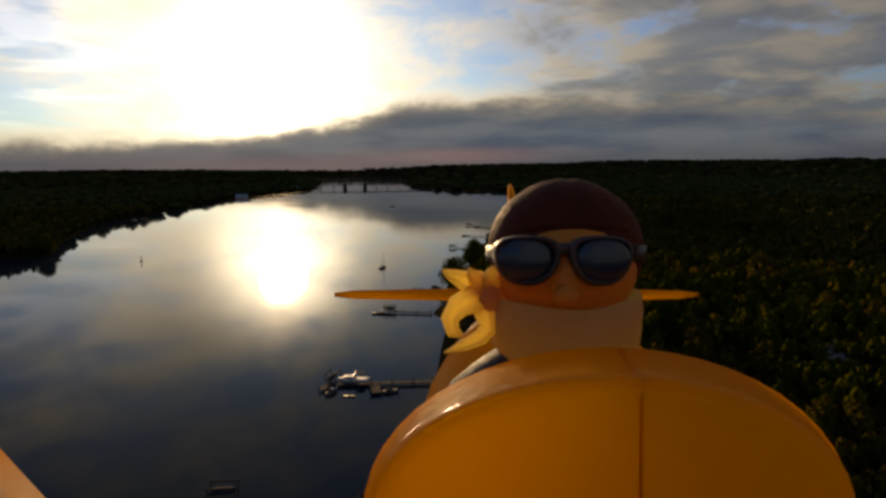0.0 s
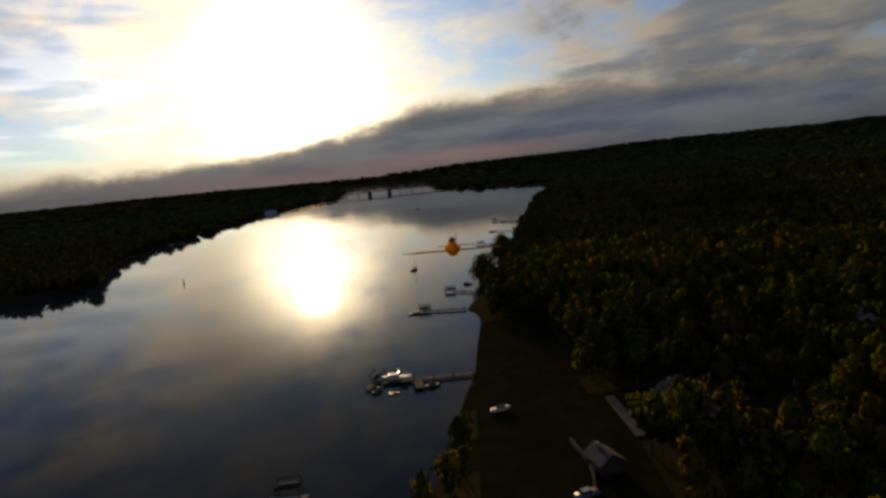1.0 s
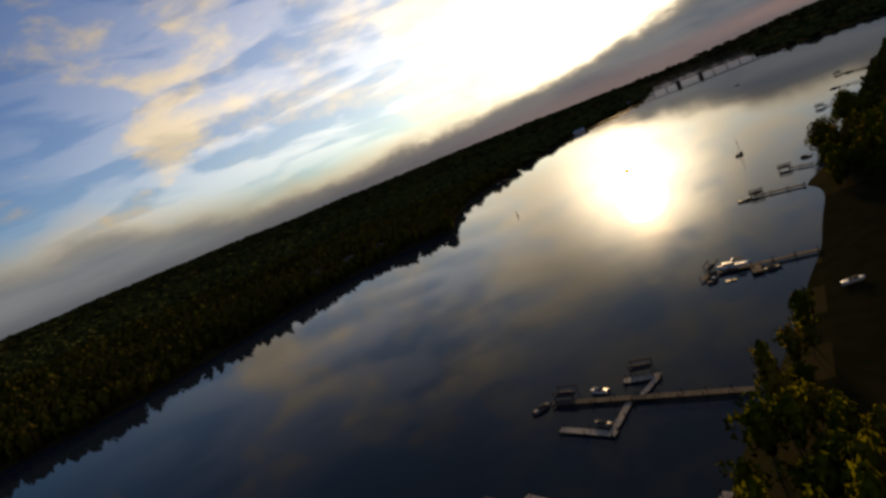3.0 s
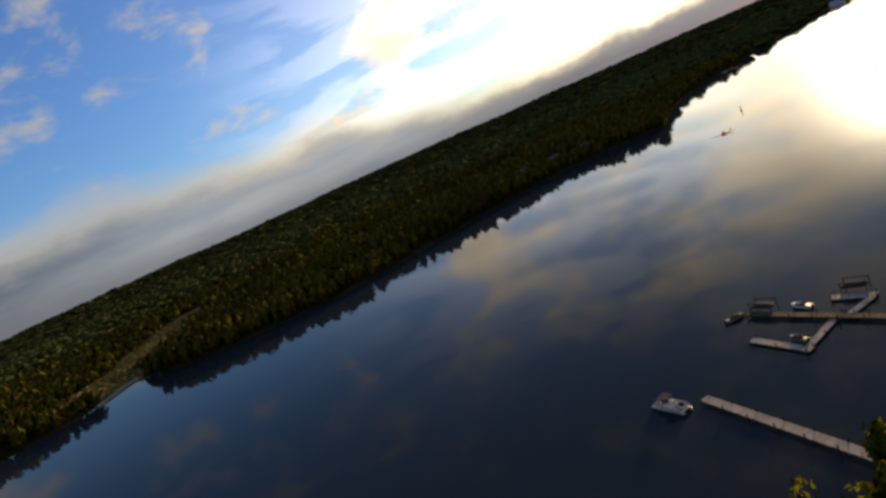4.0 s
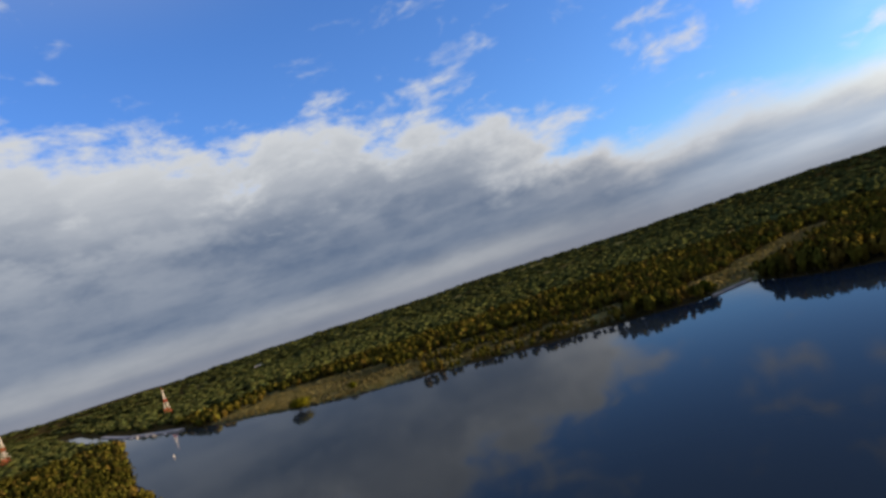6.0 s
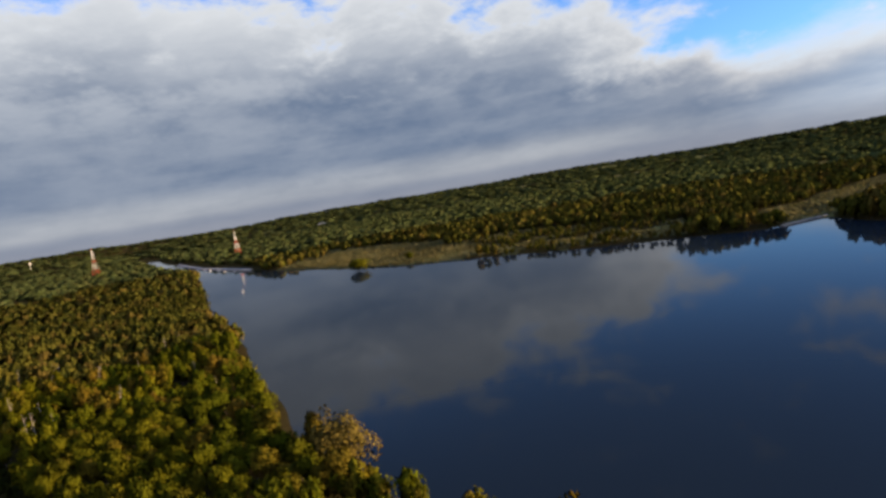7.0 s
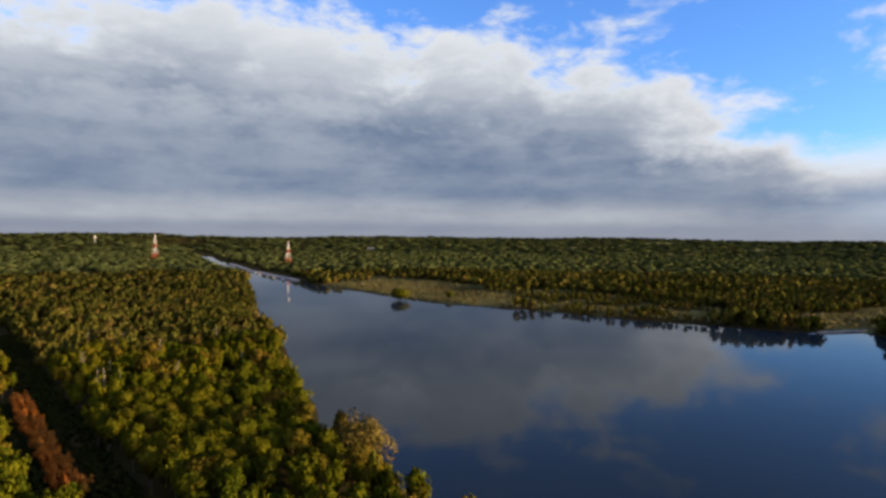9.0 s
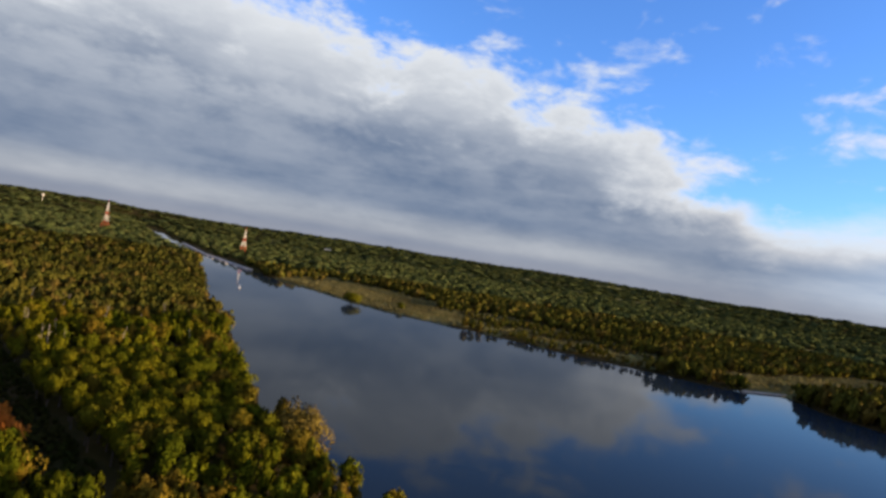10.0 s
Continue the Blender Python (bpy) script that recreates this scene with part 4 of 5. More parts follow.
def marker(at, tall, mat, label):
    t = thing("channel_marker", pose(*at), label, "buoy", "markers on the lake")
    part("float", loft(bmesh.new(), [[(math.cos(i * math.tau / 10) * r, math.sin(i * math.tau / 10) * r, z) for i in range(10)] for z, r in ((-0.6, 0.5), (0.1, 0.75), (0.5, 0.7), (0.7, 0.35))]), mat, t)
    part("spar", rod(bmesh.new(), (0, 0, 0.6), (0, 0, tall), 0.30, 0.2, 8), mat, t)
    part("topmark", box(bmesh.new(), (0.7, 0.7, 0.6), (0, 0, tall + 0.2), 0.1), mat, t)
    return t


marker((-202.4, 406.9, 0), 3.0, PILE, "dark spar buoy on open water")
marker((-119.7, 407.9, 0), 1.8, PILE, "small dark spar buoy in the sun's glitter")
marker((-404.4, -483.3, 0), 2.2, WHITE, "white spar buoy near the canal mouth")
motorboat((-77.7, 968, 0), 20, 9.0, "dark motorboat lying on open water", True)
t = motorboat((-107.5, -180.5, 0.1), 60, 4.2, "white rowing boat drawn up under the trees")

# pier and boathouse on the west bank
dock((-404, 777), (-371, 771), 2.4, 0.9, "timber pier on the west bank")
dock((-373, 774.5), (-368.5, 764), 2.0, 0.9, "timber head of the west pier")
boat_lift((-381, 777.5, 0), 20, "dark roofed boat lift at the west pier")
motorboat((-388, 769.5, 0), 170, 6.5, "white motorboat moored at the west pier")


def house(at, turn, size, roof, wall_mat, roof_mat, label, windows=3):
    """A gabled house: walls, two roof slopes, windows with frames, a door and a chimney."""
    lx, ly, h = size
    t = thing("house", pose(*at, 0, 0, turn), label, "house", "houses by the lake")
    bm = bmesh.new()
    loft(bm, [[(x, -ly / 2, -0.6), (x, ly / 2, -0.6), (x, ly / 2, h), (x, 0, h + roof - 0.1), (x, -ly / 2, h)] for x in (-lx / 2, lx / 2)])
    for f in bm.faces:
        f.smooth = False
    part("wall", bm, wall_mat, t)
    for s in (-1, 1):
        bm = bmesh.new()
        v = [(-lx / 2 - 0.5, s * (ly / 2 + 0.6), h - 0.35), (lx / 2 + 0.5, s * (ly / 2 + 0.6), h - 0.35), (lx / 2 + 0.5, 0, h + roof), (-lx / 2 - 0.5, 0, h + roof)]
        loft(bm, [[(a[0], a[1], a[2] + k) for a in v] for k in (0.02, 0.22)])
        for f in bm.faces:
            f.smooth = False
        part("roof", bm, roof_mat, t)
    for s in (-1, 1):
        for i in range(windows):
            x = (i + 0.5) / windows * lx * 0.9 - lx * 0.45
            w = part("window", box(bmesh.new(), (1.3, 0.10, 1.4), (x, s * (ly / 2 + 0.02), h * 0.55), 0.02), WHITE, t)
            part("pane", box(bmesh.new(), (1.05, 0.06, 1.15), (x, s * (ly / 2 + 0.05), h * 0.55)), GLASS_DARK, w)
    part("door", box(bmesh.new(), (0.10, 1.0, 2.05), (lx / 2 + 0.03, ly * 0.1, 1.02), 0.02), BRICK_RED, t)
    part("chimney", box(bmesh.new(), (0.8, 0.6, 1.6), (lx * 0.2, ly * 0.12, h + roof + 0.1), 0.04), CONCRETE, t)
    return t


house((40.5, 121, height_at(40.5, 121)), 62, (15, 8.5, 3.2), 2.6, SIDING_BACKLIT, ROOF, "single-storey house with grey shingle roof among trees")
house((21, 101, height_at(21, 101)), 110, (5.5, 4.5, 2.4), 1.5, SIDING_BACKLIT, ROOF, "small pale garden shed beside the lakeside house", 1)
house((66, 137, height_at(66, 137)), 15, (13, 8, 3.0), 2.4, SIDING_BACKLIT, ROOF, "pale house half hidden in the dark wood")
house((110, 164, height_at(110, 164)), 60, (12, 8, 3.0), 2.3, WHITE, ROOF, "white house half hidden in the dark wood")
for hx, hy, turn, size, mat, text in ((-446, 452, 60, (12, 8, 3.2), WHITE, "white house with dark roof on the west bank"), (-480, 778, 40, (16, 9, 4.0), WHITE, "large white house behind the west pier"),
                                      (-360, 468, 15, (10, 7, 3.0), SIDING, "small pale house near the western point"), (-428, 735, 80, (14, 9, 4.0), WHITE, "white house by the west pier")):
    house((hx, hy, height_at(hx, hy)), turn, size, 2.4, mat, ROOF, text)
house((-433, 1330, height_at(-433, 1330)), 12, (24, 11, 5.5), 3.6, WHITE, ALU, "white boathouse with bright metal roof on the far bank", 4)
house((-425, 1790, height_at(-425, 1790)), 8, (22, 11, 5.0), 3.5, WHITE, ALU, "white waterside house on the far bank", 4)
for hx, hy, ht in ((-428, 404, 30), (-440, 420, 10), (-408, 436, 55), (-384, 455, 20)):
    house((hx, hy, height_at(hx, hy)), ht, (13, 8, 3.4), 2.6, SIDING, ROOF, "pale house on the open part of the west bank")


def car(at, turn, mat, label):
    t = thing("car", pose(*at, 0, 0, turn), label, "car", "parked cars")
    bm = bmesh.new()
    prof = [(-2.2, 0.35), (-2.2, 0.85), (-1.5, 0.95), (1.1, 0.92), (2.1, 0.78), (2.2, 0.4)]
    loft(bm, [[(x, s * 0.86, z) for x, z in prof] for s in (-1, 1)])
    part("body", bm, mat, t)
    part("cabin", box(bmesh.new(), (2.3, 1.5, 0.55), (-0.3, 0, 1.18), 0.12, 0, 0.78), GLASS_DARK, t)
    part("roof", box(bmesh.new(), (1.6, 1.2, 0.06), (-0.3, 0, 1.47), 0.02), mat, t)
    for x in (-1.4, 1.35):
        for s in (-1, 1):
            w = part("wheel", rod(bmesh.new(), (x, s * 0.66, 0.33), (x, s * 0.88, 0.33), 0.33, None, 14), RUBBER, t)
            part("rim", rod(bmesh.new(), (x, s * 0.87, 0.33), (x, s * 0.89, 0.33), 0.2, None, 10), ALU, w)
    return t


car((16.0, 92.0, height_at(16.0, 92.0)), 20, PAINT_CAR, "pale car parked on the grass by the lake house")
car((76, 124.5, height_at(76, 124.5)), 60, PAINT_CAR, "pale car parked in the dark wood")
motorboat((3.4, 132.5, height_at(3.4, 132.5) + 0.25), 15, 5.0, "pale boat lying ashore on the grass", True)


def fence_line():
    """Garden wall between lawn and drive."""
    t = thing("garden_wall", pose(17.6, 103.0, 0), "low grey garden wall beside the drive", "wall")
    for i in range(9):
        x, y = 0.9 * math.sin(i * 0.5), (i - 4) * 2.3
        z = height_at(17.6 + x, 103.0 + y)
        part("wall_segment", box(bmesh.new(), (0.5, 2.25, 0.9), (x, y, z + 0.3), 0.05, -0.2 * math.cos(i * 0.5)), PAVING, t)


fence_line()


# ---- the earth track through the wood ----
def earth_track():
    a, b = Vector((*TRACK_A, 0)), Vector((*TRACK_B, 0))
    bm, rows, n = bmesh.new(), [], 90
    g = random.Random(4)
    side = (b - a).normalized().cross(Vector((0, 0, 1)))
    for i in range(n + 1):
        c = a.lerp(b, i / n)
        row = []
        for k in range(7):
            u = (k - 3) / 3
            p = c + side * u * (1.9 + 0.4 * math.sin(i * 0.37) + 0.3 * g.random()) * min(1.0, 0.15 + (n - i) / 14)
            row.append(bm.verts.new((p.x, p.y, height_at(p.x, p.y) + 0.10 - 0.08 * abs(u) + 0.05 * g.random())))
        rows.append(row)
    for p, q in zip(rows, rows[1:]):
        for i in range(6):
            bm.faces.new((p[i], q[i], q[i + 1], p[i + 1]))
    tagged(new("track", mesh_of(bm, "track", TRACK)), "red-brown earth track cut straight through the wood", "track", kind="structure")


earth_track()


# ---- canal mouth, quay, beach wall ----
def strip(name, a, b, width, z, mat, label, category):
    a, b = Vector((*a, 0)), Vector((*b, 0))
    d = b - a
    t = thing(name, Matrix.Translation((a + b) / 2) @ Matrix.Rotation(math.atan2(d.y, d.x), 4, "Z"), label, category)
    k = max(1, int(d.length / 12))
    for i in range(k):
        part("slab", box(bmesh.new(), (d.length / k - 0.15, width, z + 2.0), (d.length * ((i + 0.5) / k - 0.5), 0, z / 2 - 1.0), 0.05), mat, t)
    return t


strip("quay", (-453.0, -8.0), (-486.0, 24.5), 2.4, 1.2, CONCRETE, "pale concrete quay wall at the meadow's edge", "quay")
strip("paved_yard", (-412, 400), (-372, 446), 7.0, height_at(-392, 423) + 0.35, CONCRETE, "pale paved yard before the houses on the west bank", "pavement")
strip("driveway", (52, 136), (46, 103), 3.4, height_at(49, 120) + 0.3, PAVING, "grey paved drive between dark trees", "pavement")
strip("driveway", (50, 121), (44.5, 110), 3.0, height_at(47, 116) + 0.26, PAVING, "short grey branch of the paved drive", "pavement")
strip("garden_path", (29.5, 133), (31, 111), 2.2, height_at(30, 122) + 0.3, PAVING, "grey paved path beside the house", "pavement")
strip("canal_quay", (-617, -676), (-749, -918), 8.0, 2.0, CONCRETE, "pale concrete quay along the canal", "quay")
strip("canal_quay", (-750, -920), (-941, -1204), 7.0, 2.0, CONCRETE, "pale concrete quay along the canal", "quay")
for i in range(6):
    u = i / 5
    cruiser((-634 - 105 * u + 3 * (i % 2), -724 - 192 * u, 0), 241 + 4 * (i % 3), 11.0)
dock((-612, -688), (-598, -664), 2.5, 0.9, "pale landing stage at the canal mouth")


# ---- lattice towers ----
def tower(at, tall, base, turn):
    t = thing("lattice_tower", pose(*at, 0, 0, turn), "red and white lattice tower standing in the wood", "tower", "towers by the canal")
    levels = 9
    for i in range(levels):
        z0, z1 = tall * (1 - (1 - i / levels) ** 1.0), tall * ((i + 1) / levels)
        w0, w1 = (base * (0.07 + 0.93 * (1 - z / tall) ** 1.3) / 2 for z in (z0, z1))
        bm = bmesh.new()
        q0 = [(sx * w0, sy * w0, z0) for sx, sy in ((1, 1), (-1, 1), (-1, -1), (1, -1))]
        q1 = [(sx * w1, sy * w1, z1) for sx, sy in ((1, 1), (-1, 1), (-1, -1), (1, -1))]
        for k in range(4):
            m = (k + 1) % 4
            rod(bm, q0[k], q1[k], 0.24, 0.22, 5)
            rod(bm, q0[k], q1[m], 0.11, None, 4)
            rod(bm, q0[m], q1[k], 0.11, None, 4)
            rod(bm, q1[k], q1[m], 0.11, None, 4)
        part("tower_section", bm, RED if i in (0, 1, 2, 5) else TOWER_WHITE, t, "red lattice section" if i in (0, 1, 2, 5) else "white lattice section")
    part("top_platform", box(bmesh.new(), (1.8, 1.8, 0.8), (0, 0, tall * 0.985), 0.1), TOWER_WHITE, t)
    part("mast", rod(bmesh.new(), (0, 0, tall), (0, 0, tall + 7), 0.22, 0.1, 6), RED, t, "thin red aerial mast")
    return t


tower((-855.0, -1371.5, 1.5), 67, 15, 20)
tower((-917.3, -992.1, 1.5), 55, 14, 35)

t = thing("water_tower", pose(-1575, -2884, 12), "white water tower far beyond the wood", "water tower")
part("stem", rod(bmesh.new(), (0, 0, -15), (0, 0, 42), 1.0, 0.9, 12), WHITE, t)
part("tank", loft(bmesh.new(), [[(math.cos(i * math.tau / 18) * r, math.sin(i * math.tau / 18) * r, z) for i in range(18)] for z, r in ((41, 0.9), (42.5, 3.6), (45, 5.0), (48, 5.1), (50.5, 3.8), (52, 1))]), WHITE, t)

for wx, wy, wl, wr in ((-2133, -1688, 90, 32), (-2218, -2055, 40, 28)):
    t = thing("warehouse", pose(wx, wy, 6, 0, 0, wr), "long pale industrial building in the distant wood", "warehouse", "distant industrial buildings")
    part("wall", box(bmesh.new(), (wl, 28, 20), (0, 0, 4)), SIDING, t)
    part("roof", box(bmesh.new(), (wl + 1, 29, 1.2), (0, 0, 14.6), 0.3), ALU, t)


# ---- the far bridge ----
def bridge():
    t = thing("bridge", pose(-250, 1900, 0), "long low river bridge on heavy piers in the distance", "bridge")
    part("deck", box(bmesh.new(), (400, 9, 1.4), (0, 0, 11.0), 0.2), DARK_CONCRETE, t)
    for s in (-1, 1):
        part("railing", box(bmesh.new(), (400, 0.4, 1.2), (0, s * 4.3, 12.3)), PILE, t)
    for x in (-47, 15):
        part("main_pier", box(bmesh.new(), (12, 13, 20), (x, 0, 2.0), 1.2, 0, 0.9), DARK_CONCRETE, t)
        part("control_hut", box(bmesh.new(), (7, 7, 4), (x, 0, 14.0), 0.3), DARK_CONCRETE, t)
    for x in (-160, -120, -82, 50, 85, 118, 150):
        part("pier", box(bmesh.new(), (1.6, 7, 13), (x, 0, 3.8), 0.2), DARK_CONCRETE, t)


bridge()


# ---- single trees and bushes at the water's edge ----
def shore_tree(at, tall, wide, seed, label, name="tree", leaves=1400, leaf=0.04, mat=LEAF_ONE):
    t = thing(name, pose(*at), label, "tree" if name == "tree" else "bush")
    tri, f = join(leaf_cloud(leaves, leaf, seed, 16, 1.05), core(seed, 0.95))
    o = new("crown", triangle_mesh("crown", tri * (wide, wide, tall), f, np.zeros(len(tri)), (mat,)))
    o.parent = t
    bm = bmesh.new()
    rod(bm, (0, 0, -0.6), (0.1, 0.1, tall * 0.55), tall * 0.022, tall * 0.011, 8)
    for k in range(5):
        a = k * 1.3
        rod(bm, (0.05, 0.05, tall * (0.2 + 0.06 * k)), (math.cos(a) * wide * 0.25, math.sin(a) * wide * 0.25, tall * (0.42 + 0.05 * k)), tall * 0.008, tall * 0.003, 5)
    part("trunk", bm, BARK, t)


shore_tree((-67, -123, 0.3), 15.5, 17.0, 901, "broad rounded tan-leaved tree at the water's edge", leaves=3600, leaf=0.024, mat=LEAF_TAN)
shore_tree((-77, -138, 0.4), 13.5, 7.0, 906, "slender green tree at the water's edge", leaves=1500)
shore_tree((-474, -390, -0.4), 13.0, 26.0, 902, "wide olive bush hanging over the far water", "bush", 2400, 0.030)
shore_tree((-515, -352, 0.2), 9.0, 12.0, 903, "low olive bush on the far meadow", "bush", 700)
shore_tree((-466, -9, 0.0), 11.0, 13.0, 904, "round dark bush beside the pale quay", "bush", 900)
shore_tree((-288, 441, 0.0), 15.0, 15.0, 905, "tall dark tree on the western point", leaves=1500)
shore_tree((6, 292, 0.3), 17.0, 12.0, 907, "dark tree on the eastern shore point", leaves=1500)
shore_tree((18, 334, 0.3), 20.0, 18.0, 908, "large dark tree overhanging the eastern shore", leaves=1500)
shore_tree((3, 303, 0.3), 9.0, 8.0, 909, "small dark tree at the eastern shore", leaves=900)


# the end of the cut through the wood
t = thing("shed", pose(-103, -432, height_at(-103, -432), 0, 0, 58), "long pale shed at the end of the clearing", "shed")
part("wall", box(bmesh.new(), (10.0, 3.0, 2.6), (0, 0, 1.3), 0.03), SIDING, t)
part("roof", loft(bmesh.new(), [[(x, -1.8, 2.55), (x, 0, 3.3), (x, 1.8, 2.55), (x, 0, 3.1)] for x in (-5.4, 5.4)]), WHITE, t, "pale sheet roof")
t = thing("white_post", pose(-128, -510, height_at(-128, -510)), "tall white marker post rising out of the wood", "post")
part("shaft", rod(bmesh.new(), (0, 0, -0.5), (0, 0, 12.2), 0.8, 0.7, 10), TOWER_WHITE, t)
part("cap", loft(bmesh.new(), [[(math.cos(i * math.tau / 12) * q, math.sin(i * math.tau / 12) * q, z) for i in range(12)] for z, q in ((12.1, 0.75), (12.3, 1.0), (13.0, 1.0), (13.4, 0.3))]), TOWER_WHITE, t)


def dead_trees():
    """Pale bare trunks that stand among the crowns of the near wood."""
    g = random.Random(77)
    shapes = []
    for k in range(4):
        bm = bmesh.new()
        h, lean = 12.0 + 1.2 * k, g.uniform(-0.9, 0.9)
        rod(bm, (0, 0, -0.4), (lean * 0.5, 0.1, h * 0.55), 0.15, 0.11, 7)
        rod(bm, (lean * 0.5, 0.1, h * 0.55), (lean, 0.3, h), 0.11, 0.04, 6)
        limbs = []
        for i in range(4):
            z, w = h * (0.55 + 0.1 * i), g.uniform(0, math.tau)
            limb = rod(bmesh.new(), (lean * z / h, 0.15, z), (lean * z / h + math.cos(w) * 1.3, math.sin(w) * 1.3, z + 1.3), 0.07, 0.02, 5)
            limbs.append(mesh_of(limb, "branch", PALE_BARK))
        shapes.append((mesh_of(bm, "trunk", PALE_BARK), limbs))
    for i in range(26):
        x, y = g.uniform(-190, -60), g.uniform(-350, -200)
        if open_ground(np.array([x]), np.array([y]))[0] or shore_distance(np.array([x]), np.array([y]))[0] < 4:
            continue
        trunk, limbs = shapes[i % 4]
        t = thing("dead_tree", pose(x, y, height_at(x, y), g.uniform(-5, 5), g.uniform(-5, 5), g.uniform(0, 360)), "bare pale trunk standing among green crowns", "tree", "dead trees in the near wood")
        new("trunk", trunk).parent = t
        for limb in limbs:
            new("branch", limb).parent = t


dead_trees()


# ---- the model airplane ----
def ring(cx, cy, a, b, z, n=28, power=2.0):
    out = []
    for i in range(n):
        w = i * math.tau / n
        c, s = math.cos(w), math.sin(w)
        out.append((cx + a * math.copysign(abs(c) ** (2 / power), c), cy + b * math.copysign(abs(s) ** (2 / power), s), z))
    return out


def airplane():
    """A yellow foam model airplane in flight; its own axes: x to its side, y up, -z towards the tail."""
    t = thing("model_airplane", PATH[0][1], "yellow foam model airplane in flight with a pilot doll aboard", "model airplane")
    axis = lambda d: 0.037 + 0.079 * d
    bm = bmesh.new()
    rings = [ring(0.0560, -0.0862, 0.0740, 0.0400, -0.1975, 48), ring(0.0560, -0.0862, 0.0780, 0.0430, -0.1985, 48), ring(0.0562, -0.0864, 0.0800, 0.0445, -0.2010, 48), ring(0.0572, -0.0882, 0.0825, 0.0468, -0.2060, 48),
             ring(0.0600, -0.0955, 0.0885, 0.0535, -0.2200, 48), ring(0.0655, -0.1050, 0.0975, 0.0625, -0.2420, 48), ring(0.0720, -0.1135, 0.1065, 0.0708, -0.2660, 48), ring(0.0728, -0.1150, 0.1060, 0.0700, -0.2740, 48)]
    loft(bm, rings)
    part("front_deck", bm, YELLOW, t)
    bm = bmesh.new()
    loft(bm, [[(x - 0.0006, y, z), (x, y + 0.0003, z + 0.0002), (x + 0.0006, y, z), (x, y - 0.0010, z - 0.0006)]
              for x, y, z in ((0.0640, -0.082, -0.1977), (0.0640, -0.0500, -0.1977), (0.0640, -0.0452, -0.1990), (0.0640, -0.0430, -0.2012), (0.0645, -0.0418, -0.2062), (0.0668, -0.0424, -0.2200), (0.0712, -0.0428, -0.2420), (0.0765, -0.0430, -0.2660))])
    part("seam", bm, YELLOW, t)
    bm = bmesh.new()
    rings = [ring(axis(d), y, a, b, -d) for d, y, a, b in ((0.262, -0.135, 0.075, 0.050), (0.375, -0.130, 0.078, 0.056), (0.395, -0.128, 0.084, 0.094), (0.43, -0.122, 0.080, 0.088), (0.55, -0.105, 0.062, 0.066), (0.75, -0.095, 0.040, 0.042), (0.98, -0.080, 0.012, 0.020))]
    loft(bm, rings)
    part("fuselage", bm, YELLOW, t)
    # tail
    for s, span in ((-1, 0.285), (1, 0.287)):
        bm = bmesh.new()
        loft(bm, [[(axis(0.98) + s * span * u, -0.0715, -0.93 - 0.03 * u), (axis(0.98) + s * span * u, -0.0715 + 0.009 * k, -0.955), (axis(0.98) + s * span * u, -0.0715 + 0.004 * k, -1.02 + 0.05 * u * u), (axis(0.98) + s * span * u, -0.0715 - 0.009 * k, -0.955)]
                  for u, k in ((0.0, 1.2), (0.5, 1.0), (0.9, 0.75), (1.0, 0.35))])
        part("stabiliser", bm, YELLOW, t)
    bm = bmesh.new()
    loft(bm, [[(axis(0.98) - 0.005 - 0.006 * k, y, -0.90 - dz), (axis(0.98) - 0.005 + 0.006 * k, y, -0.92 - dz), (axis(0.98) - 0.005, y, -1.03)] for y, k, dz in ((-0.07, 1.3, 0.0), (0.03, 1.1, 0.03), (0.09, 0.9, 0.055), (0.105, 0.4, 0.075))])
    part("fin", bm, YELLOW, t)
    # wings, low on the fuselage, with rounded trailing edges
    for s in (-1, 1):
        bm = bmesh.new()
        rows = []
        for u in (0.04, 0.20, 0.24, 0.29, 0.36, 0.46, 0.60, 0.66):
            back = 0.30 + max(0.0, min(u, 0.36) - 0.24) * 0.97 - max(0.0, u - 0.46) * 0.7
            front = 0.06 + max(0.0, u - 0.4) * 0.35
            k = 1.0 if u < 0.6 else 0.5
            x, y = axis(0.25) + s * u, -0.1375 + 0.006 * u
            rows.append([(x, y - 0.012 * k, -(front + back) / 2), (x, y, -back), (x, y + 0.010 * k, -(front + back) / 2), (x, y, -front)])
        loft(bm, rows)
        part("wing", bm, YELLOW, t)


